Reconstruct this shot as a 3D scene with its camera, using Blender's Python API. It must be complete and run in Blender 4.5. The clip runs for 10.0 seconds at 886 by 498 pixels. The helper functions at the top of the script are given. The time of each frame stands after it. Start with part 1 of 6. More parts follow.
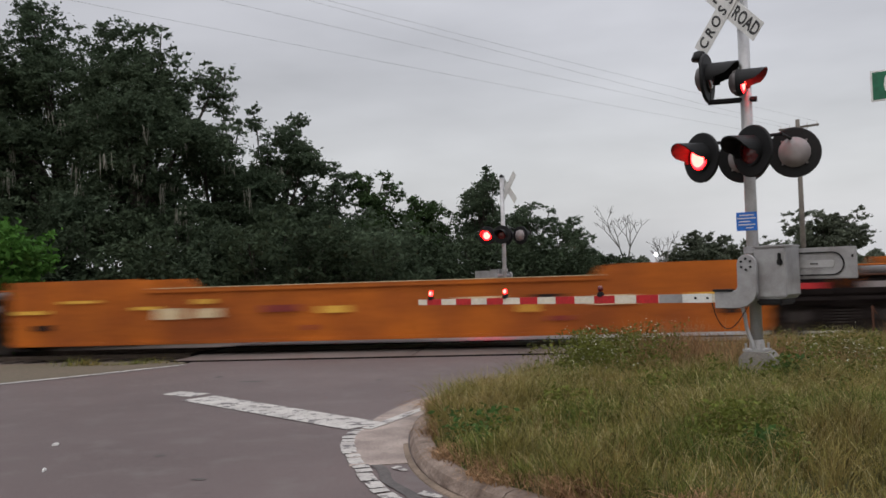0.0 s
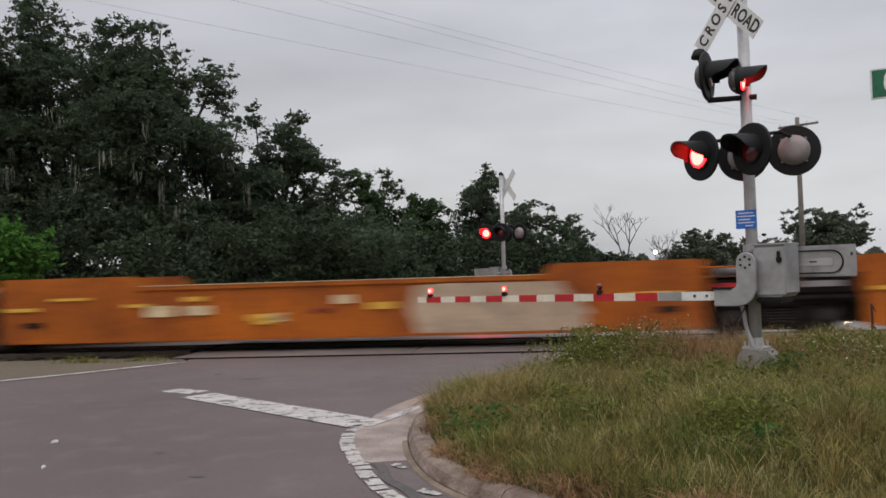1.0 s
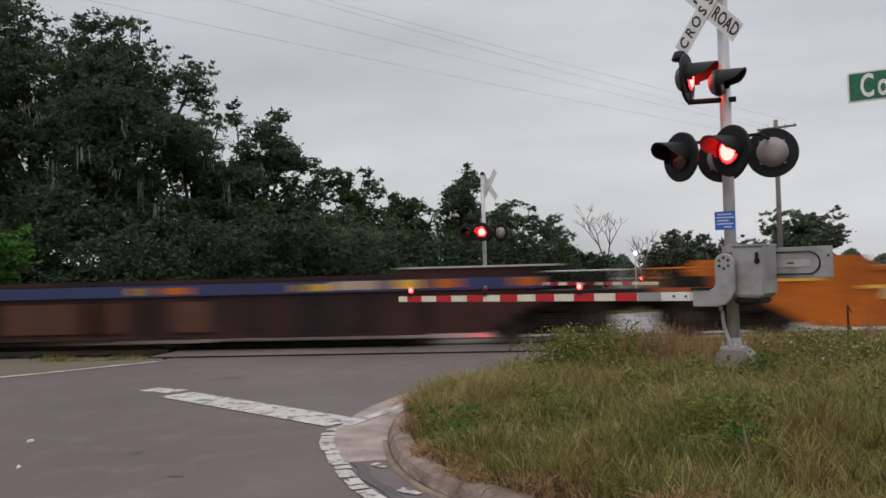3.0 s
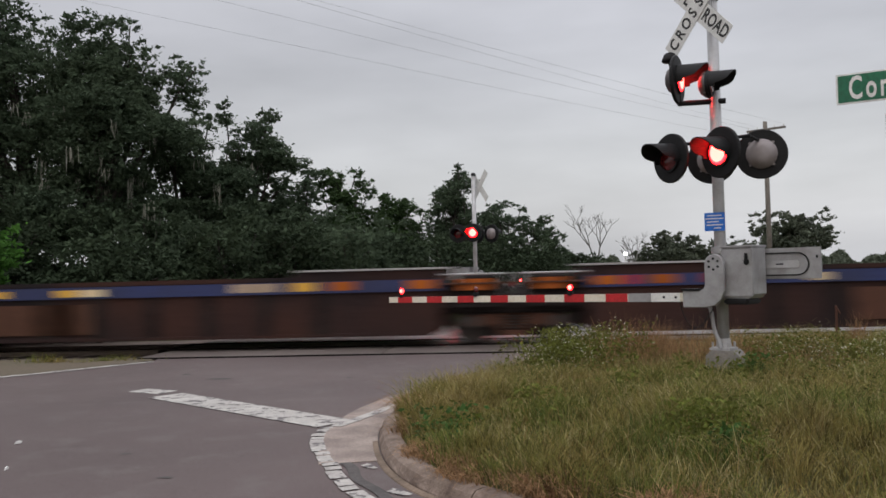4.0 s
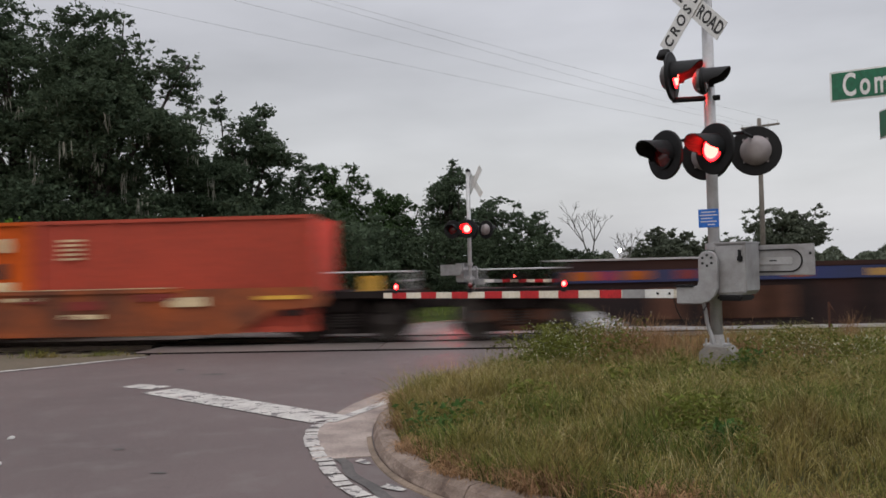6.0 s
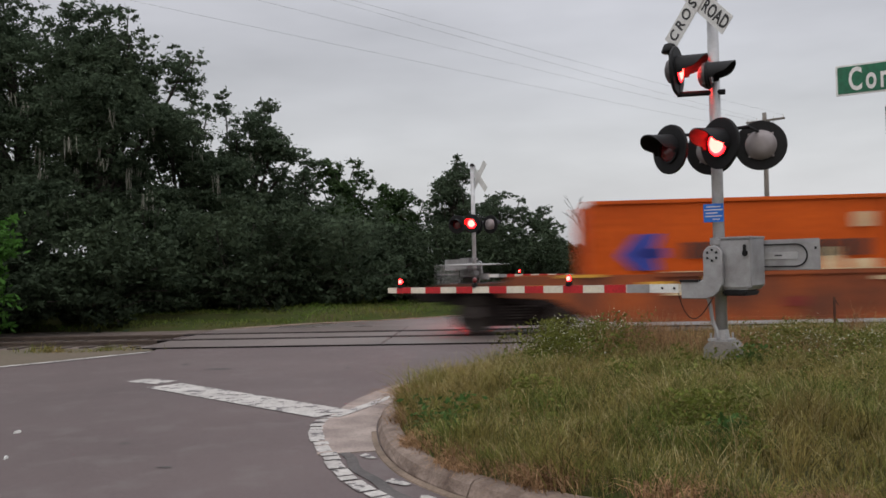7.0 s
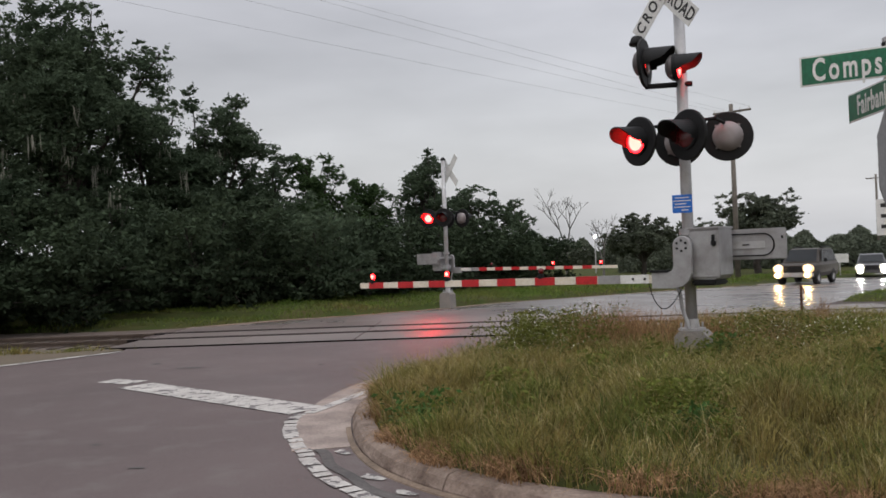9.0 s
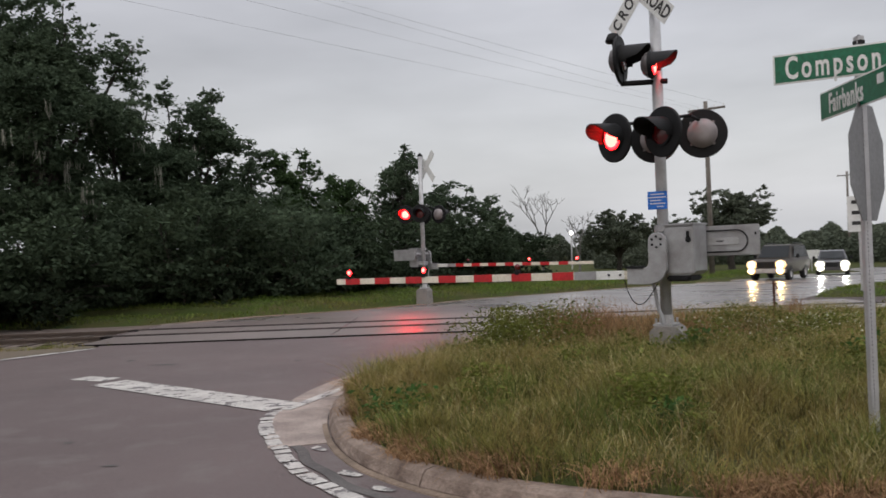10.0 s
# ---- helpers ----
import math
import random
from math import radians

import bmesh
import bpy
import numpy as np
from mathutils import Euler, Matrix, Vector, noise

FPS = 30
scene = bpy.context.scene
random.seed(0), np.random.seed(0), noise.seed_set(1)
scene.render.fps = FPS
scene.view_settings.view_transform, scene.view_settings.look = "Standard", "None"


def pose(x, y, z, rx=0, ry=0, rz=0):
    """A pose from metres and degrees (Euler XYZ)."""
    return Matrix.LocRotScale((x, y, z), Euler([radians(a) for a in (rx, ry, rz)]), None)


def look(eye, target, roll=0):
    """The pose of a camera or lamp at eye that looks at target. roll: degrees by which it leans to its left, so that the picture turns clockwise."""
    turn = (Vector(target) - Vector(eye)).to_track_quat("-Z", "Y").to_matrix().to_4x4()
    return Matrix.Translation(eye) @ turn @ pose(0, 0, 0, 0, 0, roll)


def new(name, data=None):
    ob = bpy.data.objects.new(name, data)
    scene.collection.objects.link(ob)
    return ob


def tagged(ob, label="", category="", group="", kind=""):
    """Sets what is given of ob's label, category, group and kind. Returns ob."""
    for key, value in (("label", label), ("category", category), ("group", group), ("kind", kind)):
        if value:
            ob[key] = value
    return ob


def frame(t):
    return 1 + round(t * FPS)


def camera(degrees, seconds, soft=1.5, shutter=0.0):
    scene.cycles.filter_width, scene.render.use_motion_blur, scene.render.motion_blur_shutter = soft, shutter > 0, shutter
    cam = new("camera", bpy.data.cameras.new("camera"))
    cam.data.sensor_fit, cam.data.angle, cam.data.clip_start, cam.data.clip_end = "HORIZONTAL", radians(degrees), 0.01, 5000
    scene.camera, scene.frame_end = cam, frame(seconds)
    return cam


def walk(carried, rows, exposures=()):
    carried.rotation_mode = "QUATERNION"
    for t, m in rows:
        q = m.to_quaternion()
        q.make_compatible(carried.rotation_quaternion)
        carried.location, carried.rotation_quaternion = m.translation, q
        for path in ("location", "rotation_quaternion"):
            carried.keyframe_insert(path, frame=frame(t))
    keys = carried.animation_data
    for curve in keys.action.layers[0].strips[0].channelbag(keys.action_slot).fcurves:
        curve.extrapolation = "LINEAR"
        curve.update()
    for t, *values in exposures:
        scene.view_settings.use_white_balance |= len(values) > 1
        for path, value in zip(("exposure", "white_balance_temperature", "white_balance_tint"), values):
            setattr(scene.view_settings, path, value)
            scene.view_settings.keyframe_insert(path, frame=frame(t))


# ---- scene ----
cam = camera(56.7, 10.0, soft=1.6, shutter=0.8)
EYE = (0.0, 0.0, 1.5)
# seconds, yaw, pitch, roll of the hand-held camera, which stays in one place
TURNS = [
    (0.0, 4.017, 2.103, -1.788),
    (0.5, 4.104, 2.044, -1.779),
    (1.0, 3.977, 1.934, -1.722),
    (1.5, 3.751, 1.856, -1.654),
    (2.0, 3.486, 1.851, -1.648),
    (2.5, 3.101, 1.844, -1.555),
    (4.0, 2.012, 1.893, -1.423),
    (4.5, 1.909, 1.820, -1.451),
    (5.0, 1.706, 1.693, -1.403),
    (5.5, 1.515, 1.682, -1.295),
    (7.0, 1.944, 1.245, -1.321),
    (7.5, 1.601, 1.071, -1.526),
    (8.0, 1.170, 0.868, -1.912),
    (8.5, 0.646, 0.891, -2.032),
    (9.0, -0.000, 0.780, -2.200),
    (9.5, -0.643, 0.618, -2.321),
    (10.0, -1.603, 0.442, -2.190),
]
walk(cam, [(t, pose(*EYE, 90 + p, 0, y) @ pose(0, 0, 0, 0, 0, r)) for t, y, p, r in TURNS])

# ---- light: overcast dusk ----
world = bpy.data.worlds.new("world")
scene.world = world
world.use_nodes = True
wn, wl = world.node_tree.nodes, world.node_tree.links
wn.clear()


def overcast_sky():
    out, bg = wn.new("ShaderNodeOutputWorld"), wn.new("ShaderNodeBackground")
    sky = wn.new("ShaderNodeTexSky")
    sky.sky_type, sky.sun_disc = "NISHITA", False
    sky.sun_elevation, sky.sun_rotation = radians(28), radians(200)
    sky.dust_density, sky.air_density = 4.0, 1.5
    co, sep = wn.new("ShaderNodeTexCoord"), wn.new("ShaderNodeSeparateXYZ")
    wl.new(co.outputs["Generated"], sep.inputs[0])
    # brightness of a cloud deck, three times as bright overhead as at the horizon
    up = wn.new("ShaderNodeValToRGB")
    up.color_ramp.interpolation = "EASE"
    up.color_ramp.elements[0].position, up.color_ramp.elements[0].color = 0.0, (0.53, 0.535, 0.56, 1)
    e = up.color_ramp.elements.new(0.10)
    e.color = (0.565, 0.57, 0.595, 1)
    e = up.color_ramp.elements.new(0.30)
    e.color = (0.52, 0.52, 0.56, 1)
    up.color_ramp.elements[-1].position, up.color_ramp.elements[-1].color = 1.0, (1.5, 1.5, 1.58, 1)
    wl.new(sep.outputs["Z"], up.inputs[0])
    # long soft cloud streaks
    mp, nz = wn.new("ShaderNodeMapping"), wn.new("ShaderNodeTexNoise")
    mp.inputs["Scale"].default_value = (1.7, 1.7, 6.0)
    mp.inputs["Rotation"].default_value = (radians(7), radians(5), 0)
    nz.inputs["Scale"].default_value, nz.inputs["Detail"].default_value = 1.3, 5.0
    nz.inputs["Roughness"].default_value = 0.5
    wl.new(co.outputs["Generated"], mp.inputs[0])
    wl.new(mp.outputs[0], nz.inputs["Vector"])
    rm = wn.new("ShaderNodeMapRange")
    rm.inputs["From Min"].default_value, rm.inputs["From Max"].default_value = 0.3, 0.7
    rm.inputs["To Min"].default_value, rm.inputs["To Max"].default_value = 0.80, 1.13
    wl.new(nz.outputs[0], rm.inputs["Value"])
    mul = wn.new("ShaderNodeMixRGB")
    mul.blend_type, mul.inputs[0].default_value = "MULTIPLY", 1.0
    wl.new(up.outputs[0], mul.inputs[1])
    wl.new(rm.outputs[0], mul.inputs[2])
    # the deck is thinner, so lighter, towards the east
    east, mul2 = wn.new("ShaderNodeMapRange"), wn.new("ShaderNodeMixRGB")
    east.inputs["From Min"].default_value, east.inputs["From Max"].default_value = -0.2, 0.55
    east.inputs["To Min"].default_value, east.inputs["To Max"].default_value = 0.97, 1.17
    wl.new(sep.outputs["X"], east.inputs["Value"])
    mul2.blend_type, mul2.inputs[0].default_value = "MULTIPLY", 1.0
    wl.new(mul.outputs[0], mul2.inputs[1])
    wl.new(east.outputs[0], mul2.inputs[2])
    add = wn.new("ShaderNodeMixRGB")
    add.blend_type, add.inputs[0].default_value = "ADD", 0.012
    wl.new(mul2.outputs[0], add.inputs[1])
    wl.new(sky.outputs[0], add.inputs[2])
    wl.new(add.outputs[0], bg.inputs[0])
    bg.inputs[1].default_value = 1.0
    wl.new(bg.outputs[0], out.inputs[0])


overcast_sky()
sun_data = bpy.data.lights.new("sun", "SUN")
sun_data.energy, sun_data.angle, sun_data.color = 0.5, radians(40), (1.0, 0.97, 0.93)
sun = new("sun", sun_data)
sun.matrix_world = look((0, 0, 50), (12, 26, 0))
scene.view_settings.exposure = 0.0


# ---- materials ----
def material(name, color, rough=0.7, metal=0.0, vary=0.25, scale=6.0, fine=60.0, bump=0.15, color2=None, spec=0.5, coat=0.0, emit=None, power=0.0, grain=0.5, island=0.0, random_ob=0.0):
    m = bpy.data.materials.new(name)
    m.use_nodes = True
    n, l = m.node_tree.nodes, m.node_tree.links
    b = n["Principled BSDF"]
    b.inputs["Roughness"].default_value, b.inputs["Metallic"].default_value = rough, metal
    b.inputs["Specular IOR Level"].default_value = spec
    b.inputs["Coat Weight"].default_value = coat
    co = n.new("ShaderNodeTexCoord")
    big, small = n.new("ShaderNodeTexNoise"), n.new("ShaderNodeTexNoise")
    for t, s, d in ((big, scale, 6.0), (small, fine, 3.0)):
        t.inputs["Scale"].default_value, t.inputs["Detail"].default_value = s, d
        l.new(co.outputs["Object"], t.inputs["Vector"])
    mix = n.new("ShaderNodeMixRGB")
    c2 = color2 or tuple(c * (1 - vary) for c in color)
    mix.inputs[1].default_value, mix.inputs[2].default_value = (*color, 1), (*c2, 1)
    ramp = n.new("ShaderNodeMapRange")
    ramp.inputs["From Min"].default_value, ramp.inputs["From Max"].default_value = 0.35, 0.68
    l.new(big.outputs[0], ramp.inputs["Value"])
    l.new(ramp.outputs[0], mix.inputs[0])
    over = n.new("ShaderNodeMixRGB")
    over.blend_type, over.inputs[0].default_value = "OVERLAY", grain if vary else 0.0
    l.new(mix.outputs[0], over.inputs[1])
    l.new(small.outputs[0], over.inputs[2])
    last = over.outputs[0]
    if island or random_ob:
        if island:
            g = n.new("ShaderNodeNewGeometry")
            source, amount = g.outputs["Random Per Island"], island
        else:
            g = n.new("ShaderNodeObjectInfo")
            source, amount = g.outputs["Random"], random_ob
        hsv, r2 = n.new("ShaderNodeHueSaturation"), n.new("ShaderNodeMapRange")
        r2.inputs["To Min"].default_value, r2.inputs["To Max"].default_value = 1 - amount, 1 + amount
        l.new(source, r2.inputs["Value"])
        l.new(r2.outputs[0], hsv.inputs["Value"])
        l.new(last, hsv.inputs["Color"])
        last = hsv.outputs[0]
    l.new(last, b.inputs["Base Color"])
    if bump:
        bp = n.new("ShaderNodeBump")
        bp.inputs["Strength"].default_value, bp.inputs["Distance"].default_value = bump, 0.01
        l.new(small.outputs[0], bp.inputs["Height"])
        l.new(bp.outputs[0], b.inputs["Normal"])
    if emit:
        b.inputs["Emission Color"].default_value, b.inputs["Emission Strength"].default_value = (*emit, 1), power
    return m


def wet_asphalt(name, color, color2, dry=0.62, wet=0.22, amount=0.5, bump=0.35):
    """Asphalt with aggregate, stains and damp patches that shine."""
    m = material(name, color, dry, 0, 0.3, 0.35, 90.0, bump, color2)
    n, l = m.node_tree.nodes, m.node_tree.links
    co, nz, rm = n.new("ShaderNodeTexCoord"), n.new("ShaderNodeTexNoise"), n.new("ShaderNodeMapRange")
    nz.inputs["Scale"].default_value, nz.inputs["Detail"].default_value = 0.25, 7.0
    l.new(co.outputs["Object"], nz.inputs["Vector"])
    rm.inputs["From Min"].default_value, rm.inputs["From Max"].default_value = 0.35 + 0.3 * (0.5 - amount), 0.7 + 0.3 * (0.5 - amount)
    rm.inputs["To Min"].default_value, rm.inputs["To Max"].default_value = dry, wet
    l.new(nz.outputs[0], rm.inputs["Value"])
    b = n["Principled BSDF"]
    l.new(rm.outputs[0], b.inputs["Roughness"])
    # pale aggregate, dark tar spots and faint smears
    last = b.inputs["Base Color"].links[0].from_socket
    for scale, lo, hi, tone, rough in ((38.0, 0.60, 0.72, (0.21, 0.19, 0.18, 1), 0.6), (14.0, 0.58, 0.74, (0.045, 0.038, 0.037, 1), 0.7), (2.2, 0.52, 0.75, (0.145, 0.127, 0.12, 1), 0.65)):
        t, r2, mx = n.new("ShaderNodeTexNoise"), n.new("ShaderNodeMapRange"), n.new("ShaderNodeMixRGB")
        t.inputs["Scale"].default_value, t.inputs["Detail"].default_value, t.inputs["Roughness"].default_value = scale, 4.0, rough
        r2.inputs["From Min"].default_value, r2.inputs["From Max"].default_value, r2.inputs["To Max"].default_value = lo, hi, 0.6
        l.new(co.outputs["Object"], t.inputs["Vector"])
        l.new(t.outputs[0], r2.inputs["Value"])
        l.new(r2.outputs[0], mx.inputs[0])
        l.new(last, mx.inputs[1])
        mx.inputs[2].default_value = tone
        last = mx.outputs[0]
    l.new(last, b.inputs["Base Color"])
    return m


def leaf_material(name, color, color2, island=0.35, through_light=0.25, patch=0.5):
    m = material(name, color, 0.75, 0, 0.3, patch, 9.0, 0.0, color2, spec=0.06, island=island)
    n, l = m.node_tree.nodes, m.node_tree.links
    b, out = n["Principled BSDF"], n["Material Output"]
    tr, mx = n.new("ShaderNodeBsdfTranslucent"), n.new("ShaderNodeMixShader")
    src = b.inputs["Base Color"].links[0].from_socket
    l.new(src, tr.inputs[0])
    mx.inputs[0].default_value = through_light
    l.new(b.outputs[0], mx.inputs[1])
    l.new(tr.outputs[0], mx.inputs[2])
    l.new(mx.outputs[0], out.inputs[0])
    return m


def worn_paint(name, chips=0.55, size=9.0):
    """White road paint with chipped patches where the asphalt shows."""
    m = material(name, (0.46, 0.44, 0.41), 0.65, 0, 0.3, 3.0, 40.0, 0.2, (0.33, 0.31, 0.29))
    n, l = m.node_tree.nodes, m.node_tree.links
    b = n["Principled BSDF"]
    src = b.inputs["Base Color"].links[0].from_socket
    co, nz, rm, mx = n.new("ShaderNodeTexCoord"), n.new("ShaderNodeTexNoise"), n.new("ShaderNodeMapRange"), n.new("ShaderNodeMixRGB")
    nz.inputs["Scale"].default_value, nz.inputs["Detail"].default_value, nz.inputs["Roughness"].default_value = size, 6.0, 0.7
    l.new(co.outputs["Object"], nz.inputs["Vector"])
    rm.inputs["From Min"].default_value, rm.inputs["From Max"].default_value = chips, chips + 0.03
    l.new(nz.outputs[0], rm.inputs["Value"])
    l.new(rm.outputs[0], mx.inputs[0])
    l.new(src, mx.inputs[1])
    mx.inputs[2].default_value = (0.10, 0.09, 0.09, 1)
    l.new(mx.outputs[0], b.inputs["Base Color"])
    return m


M = {}
M["asphalt"] = wet_asphalt("asphalt", (0.113, 0.086, 0.083), (0.088, 0.066, 0.064), 0.66, 0.5, 0.35)
M["asphalt"].node_tree.nodes["Principled BSDF"].inputs["Specular IOR Level"].default_value = 0.32
M["asphalt_far"] = wet_asphalt("asphalt_far", (0.17, 0.152, 0.146), (0.12, 0.106, 0.103), 0.40, 0.2, 0.6, 0.12)
M["panel"] = wet_asphalt("crossing_panel", (0.21, 0.176, 0.164), (0.13, 0.106, 0.098), 0.40, 0.30, 0.6, 0.03)
M["white_line"] = worn_paint("road_paint", 0.545, 6.0)
M["broken_line"] = worn_paint("chipped_road_paint", 0.525, 4.0)
M["flangeway"] = material("black_rubber", (0.012, 0.010, 0.010), 0.95, 0, 0.3, 3.0, 30.0, 0.2, spec=0.08)
M["concrete"] = material("concrete", (0.255, 0.195, 0.16), 0.9, 0, 0.3, 4.5, 40.0, 0.8, (0.10, 0.068, 0.052))
M["gutter"] = material("gutter_concrete", (0.33, 0.27, 0.235), 0.8, 0, 0.3, 2.2, 50.0, 0.4, (0.17, 0.135, 0.12))
M["foundation"] = material("foundation_concrete", (0.25, 0.225, 0.205), 0.85, 0, 0.3, 5.0, 60.0, 0.3, (0.2, 0.19, 0.18))
M["soil"] = material("soil", (0.105, 0.08, 0.055), 0.95, 0, 0.4, 0.5, 12.0, 0.5, (0.09, 0.075, 0.045))
M["verge"] = material("mown_grass", (0.04, 0.058, 0.016), 0.95, 0, 0.4, 0.7, 30.0, 0.6, (0.065, 0.058, 0.026), spec=0.05)
M["ballast"] = material("ballast", (0.13, 0.10, 0.085), 0.9, 0, 0.4, 1.5, 25.0, 0.8, (0.08, 0.06, 0.05))
M["sleeper"] = material("sleeper_timber", (0.07, 0.052, 0.042), 0.95, 0, 0.4, 3.0, 30.0, 0.6, (0.04, 0.03, 0.025), random_ob=0.2)
M["rail"] = material("rail_steel", (0.13, 0.10, 0.085), 0.55, 0.5, 0.3, 4.0, 40.0, 0.1)
M["grass"] = leaf_material("grass_blades", (0.132, 0.158, 0.040), (0.228, 0.175, 0.064), 0.6, 0.3, 1.3)
M["grass_pale"] = leaf_material("pale_grass_stems", (0.42, 0.36, 0.19), (0.31, 0.27, 0.12), 0.4, 0.3, 1.1)
M["grass_deep"] = leaf_material("deep_green_grass", (0.070, 0.150, 0.034), (0.12, 0.15, 0.042), 0.4, 0.3, 1.6)
M["dry_grass"] = leaf_material("dry_grass", (0.30, 0.215, 0.085), (0.2, 0.13, 0.055), 0.5, 0.25)
M["verge_blades"] = leaf_material("verge_grass_blades", (0.105, 0.175, 0.034), (0.15, 0.155, 0.048), 0.4, 0.3)
M["straw"] = leaf_material("straw", (0.36, 0.22, 0.12), (0.20, 0.12, 0.062), 0.6, 0.2)
M["flower"] = material("small_flowers", (0.75, 0.75, 0.6), 0.7, 0, 0.1, 3, 20, 0)
M["weed"] = leaf_material("weed_leaves", (0.125, 0.15, 0.03), (0.115, 0.115, 0.035), 0.3, 0.25)
M["weed_dark"] = leaf_material("dark_weed_leaves", (0.055, 0.115, 0.03), (0.07, 0.11, 0.035), 0.3, 0.25)
M["leaf_dark"] = leaf_material("oak_leaves", (0.084, 0.114, 0.070), (0.060, 0.086, 0.054), 0.25, 0.35)
M["leaf_mid"] = leaf_material("shrub_leaves", (0.055, 0.09, 0.036), (0.042, 0.070, 0.03), 0.35, 0.18)
# darker leaf colour that holds the shade under the tree canopy
M["leaf_shade"] = leaf_material("shaded_undergrowth_leaves", (0.050, 0.070, 0.040), (0.022, 0.032, 0.019), 0.25, 0.18)
M["leaf_bright"] = leaf_material("bright_leaves", (0.068, 0.165, 0.03), (0.05, 0.12, 0.027), 0.3, 0.3)
# leaf colour lightened to carry the haze of distance
M["leaf_haze"] = leaf_material("hazed_far_leaves", (0.105, 0.12, 0.085), (0.08, 0.095, 0.07), 0.25, 0.2)
M["moss"] = leaf_material("hanging_moss", (0.30, 0.30, 0.25), (0.22, 0.22, 0.18), 0.3, 0.3)
M["bark"] = material("bark", (0.05, 0.042, 0.035), 0.9, 0, 0.4, 3.0, 25.0, 0.6)
M["dead_wood"] = material("dead_wood", (0.16, 0.15, 0.14), 0.9, 0, 0.3, 3.0, 25.0, 0.3)
M["galvanised"] = material("galvanised_steel", (0.50, 0.50, 0.51), 0.5, 0.45, 0.2, 5.0, 50.0, 0.05, (0.38, 0.37, 0.37), grain=0.12)
M["aluminium"] = material("cast_aluminium", (0.40, 0.40, 0.41), 0.5, 0.35, 0.25, 4.0, 40.0, 0.08, (0.27, 0.26, 0.26), grain=0.12)
M["black"] = material("black_paint", (0.013, 0.013, 0.014), 0.6, 0, 0.3, 4.0, 40.0, 0.05, spec=0.22)
M["lamp_back"] = material("lamp_housing_back", (0.30, 0.27, 0.27), 0.55, 0.1, 0.3, 5.0, 40.0, 0.05, (0.2, 0.17, 0.17), grain=0.1)
M["lamp_dark"] = material("lamp_housing_dark", (0.13, 0.12, 0.12), 0.55, 0.1, 0.3, 5.0, 40.0, 0.05, (0.07, 0.06, 0.06))
M["sign_white"] = material("sign_white", (0.72, 0.72, 0.7), 0.45, 0, 0.15, 4.0, 40.0, 0.02)
M["sign_black"] = material("sign_black", (0.02, 0.02, 0.02), 0.5, 0, 0.1, 4.0, 40.0, 0.0)
M["sign_blue"] = material("sign_blue", (0.008, 0.15, 0.62), 0.4, 0, 0.15, 4.0, 40.0, 0.0)
M["sign_green"] = material("sign_green", (0.002, 0.125, 0.06), 0.4, 0, 0.15, 4.0, 40.0, 0.0)
M["sign_back"] = material("sign_back", (0.20, 0.195, 0.2), 0.5, 0.4, 0.2, 3.0, 40.0, 0.03)
M["red_reflective"] = material("red_reflective", (0.5, 0.015, 0.02), 0.4, 0, 0.2, 6.0, 40.0, 0.0)
M["arm_white"] = material("arm_white", (0.72, 0.66, 0.55), 0.5, 0, 0.2, 5.0, 40.0, 0.02)
M["red_glow"] = material("red_glow", (0.4, 0.01, 0.01), 0.3, 0, 0, emit=(1.0, 0.003, 0.0045), power=38.0, bump=0)
M["red_core"] = material("red_core", (0.5, 0.1, 0.08), 0.3, 0, 0, emit=(1.0, 0.045, 0.036), power=20.0, bump=0)
M["beam_glow"] = material("red_beam_glow", (0.4, 0.01, 0.01), 0.3, 0, 0, emit=(1.0, 0.0004, 0.0006), power=320.0, bump=0)
M["beam_core"] = material("red_beam_core", (0.5, 0.1, 0.08), 0.3, 0, 0, emit=(1.0, 0.0026, 0.0021), power=350.0, bump=0)
M["red_dark"] = material("red_dark_lens", (0.12, 0.006, 0.008), 0.25, 0, 0.2, 8, 60, 0.05, coat=0.4)
M["headlight"] = material("headlight_glow", (1, 1, 1), 0.3, 0, 0, emit=(1.0, 0.62, 0.26), power=110.0, bump=0)
# weak glow for the glare halo around each vehicle lamp
M["halo_warm"] = material("glare_halo_warm", (0.9, 0.8, 0.6), 0.3, 0, 0, emit=(1.0, 0.58, 0.2), power=1.15, bump=0)
M["halo_white"] = material("glare_halo_white", (0.9, 0.9, 0.85), 0.3, 0, 0, emit=(1.0, 0.9, 0.66), power=1.0, bump=0)
M["headlight_white"] = material("headlight_white_glow", (1, 1, 1), 0.3, 0, 0, emit=(1.0, 0.97, 0.88), power=90.0, bump=0)
M["well_orange"] = material("orange_car_paint", (0.48, 0.125, 0.010), 0.7, 0, 0.25, 0.7, 12.0, 0.05, (0.25, 0.062, 0.012), spec=0.25, random_ob=0.12)
M["well_rust"] = material("rusty_orange_paint", (0.36, 0.075, 0.010), 0.65, 0, 0.25, 0.9, 12.0, 0.1, (0.11, 0.032, 0.014))
M["well_yellow"] = material("yellow_lettering_paint", (0.75, 0.42, 0.05), 0.5, 0, 0.2, 2.0, 20.0, 0.0)
# pale paint of the lettering, also used for painted highlights on the cars
M["well_pale"] = material("faded_lettering_and_highlight", (0.72, 0.56, 0.34), 0.6, 0, 0.3, 2.0, 20.0, 0.0)
M["graffiti_red"] = material("spray_red", (0.23, 0.022, 0.016), 0.5, 0, 0.35, 2.0, 20.0, 0.0)
M["graffiti_pale"] = material("spray_pale", (0.50, 0.37, 0.26), 0.5, 0, 0.35, 2.0, 20.0, 0.0)
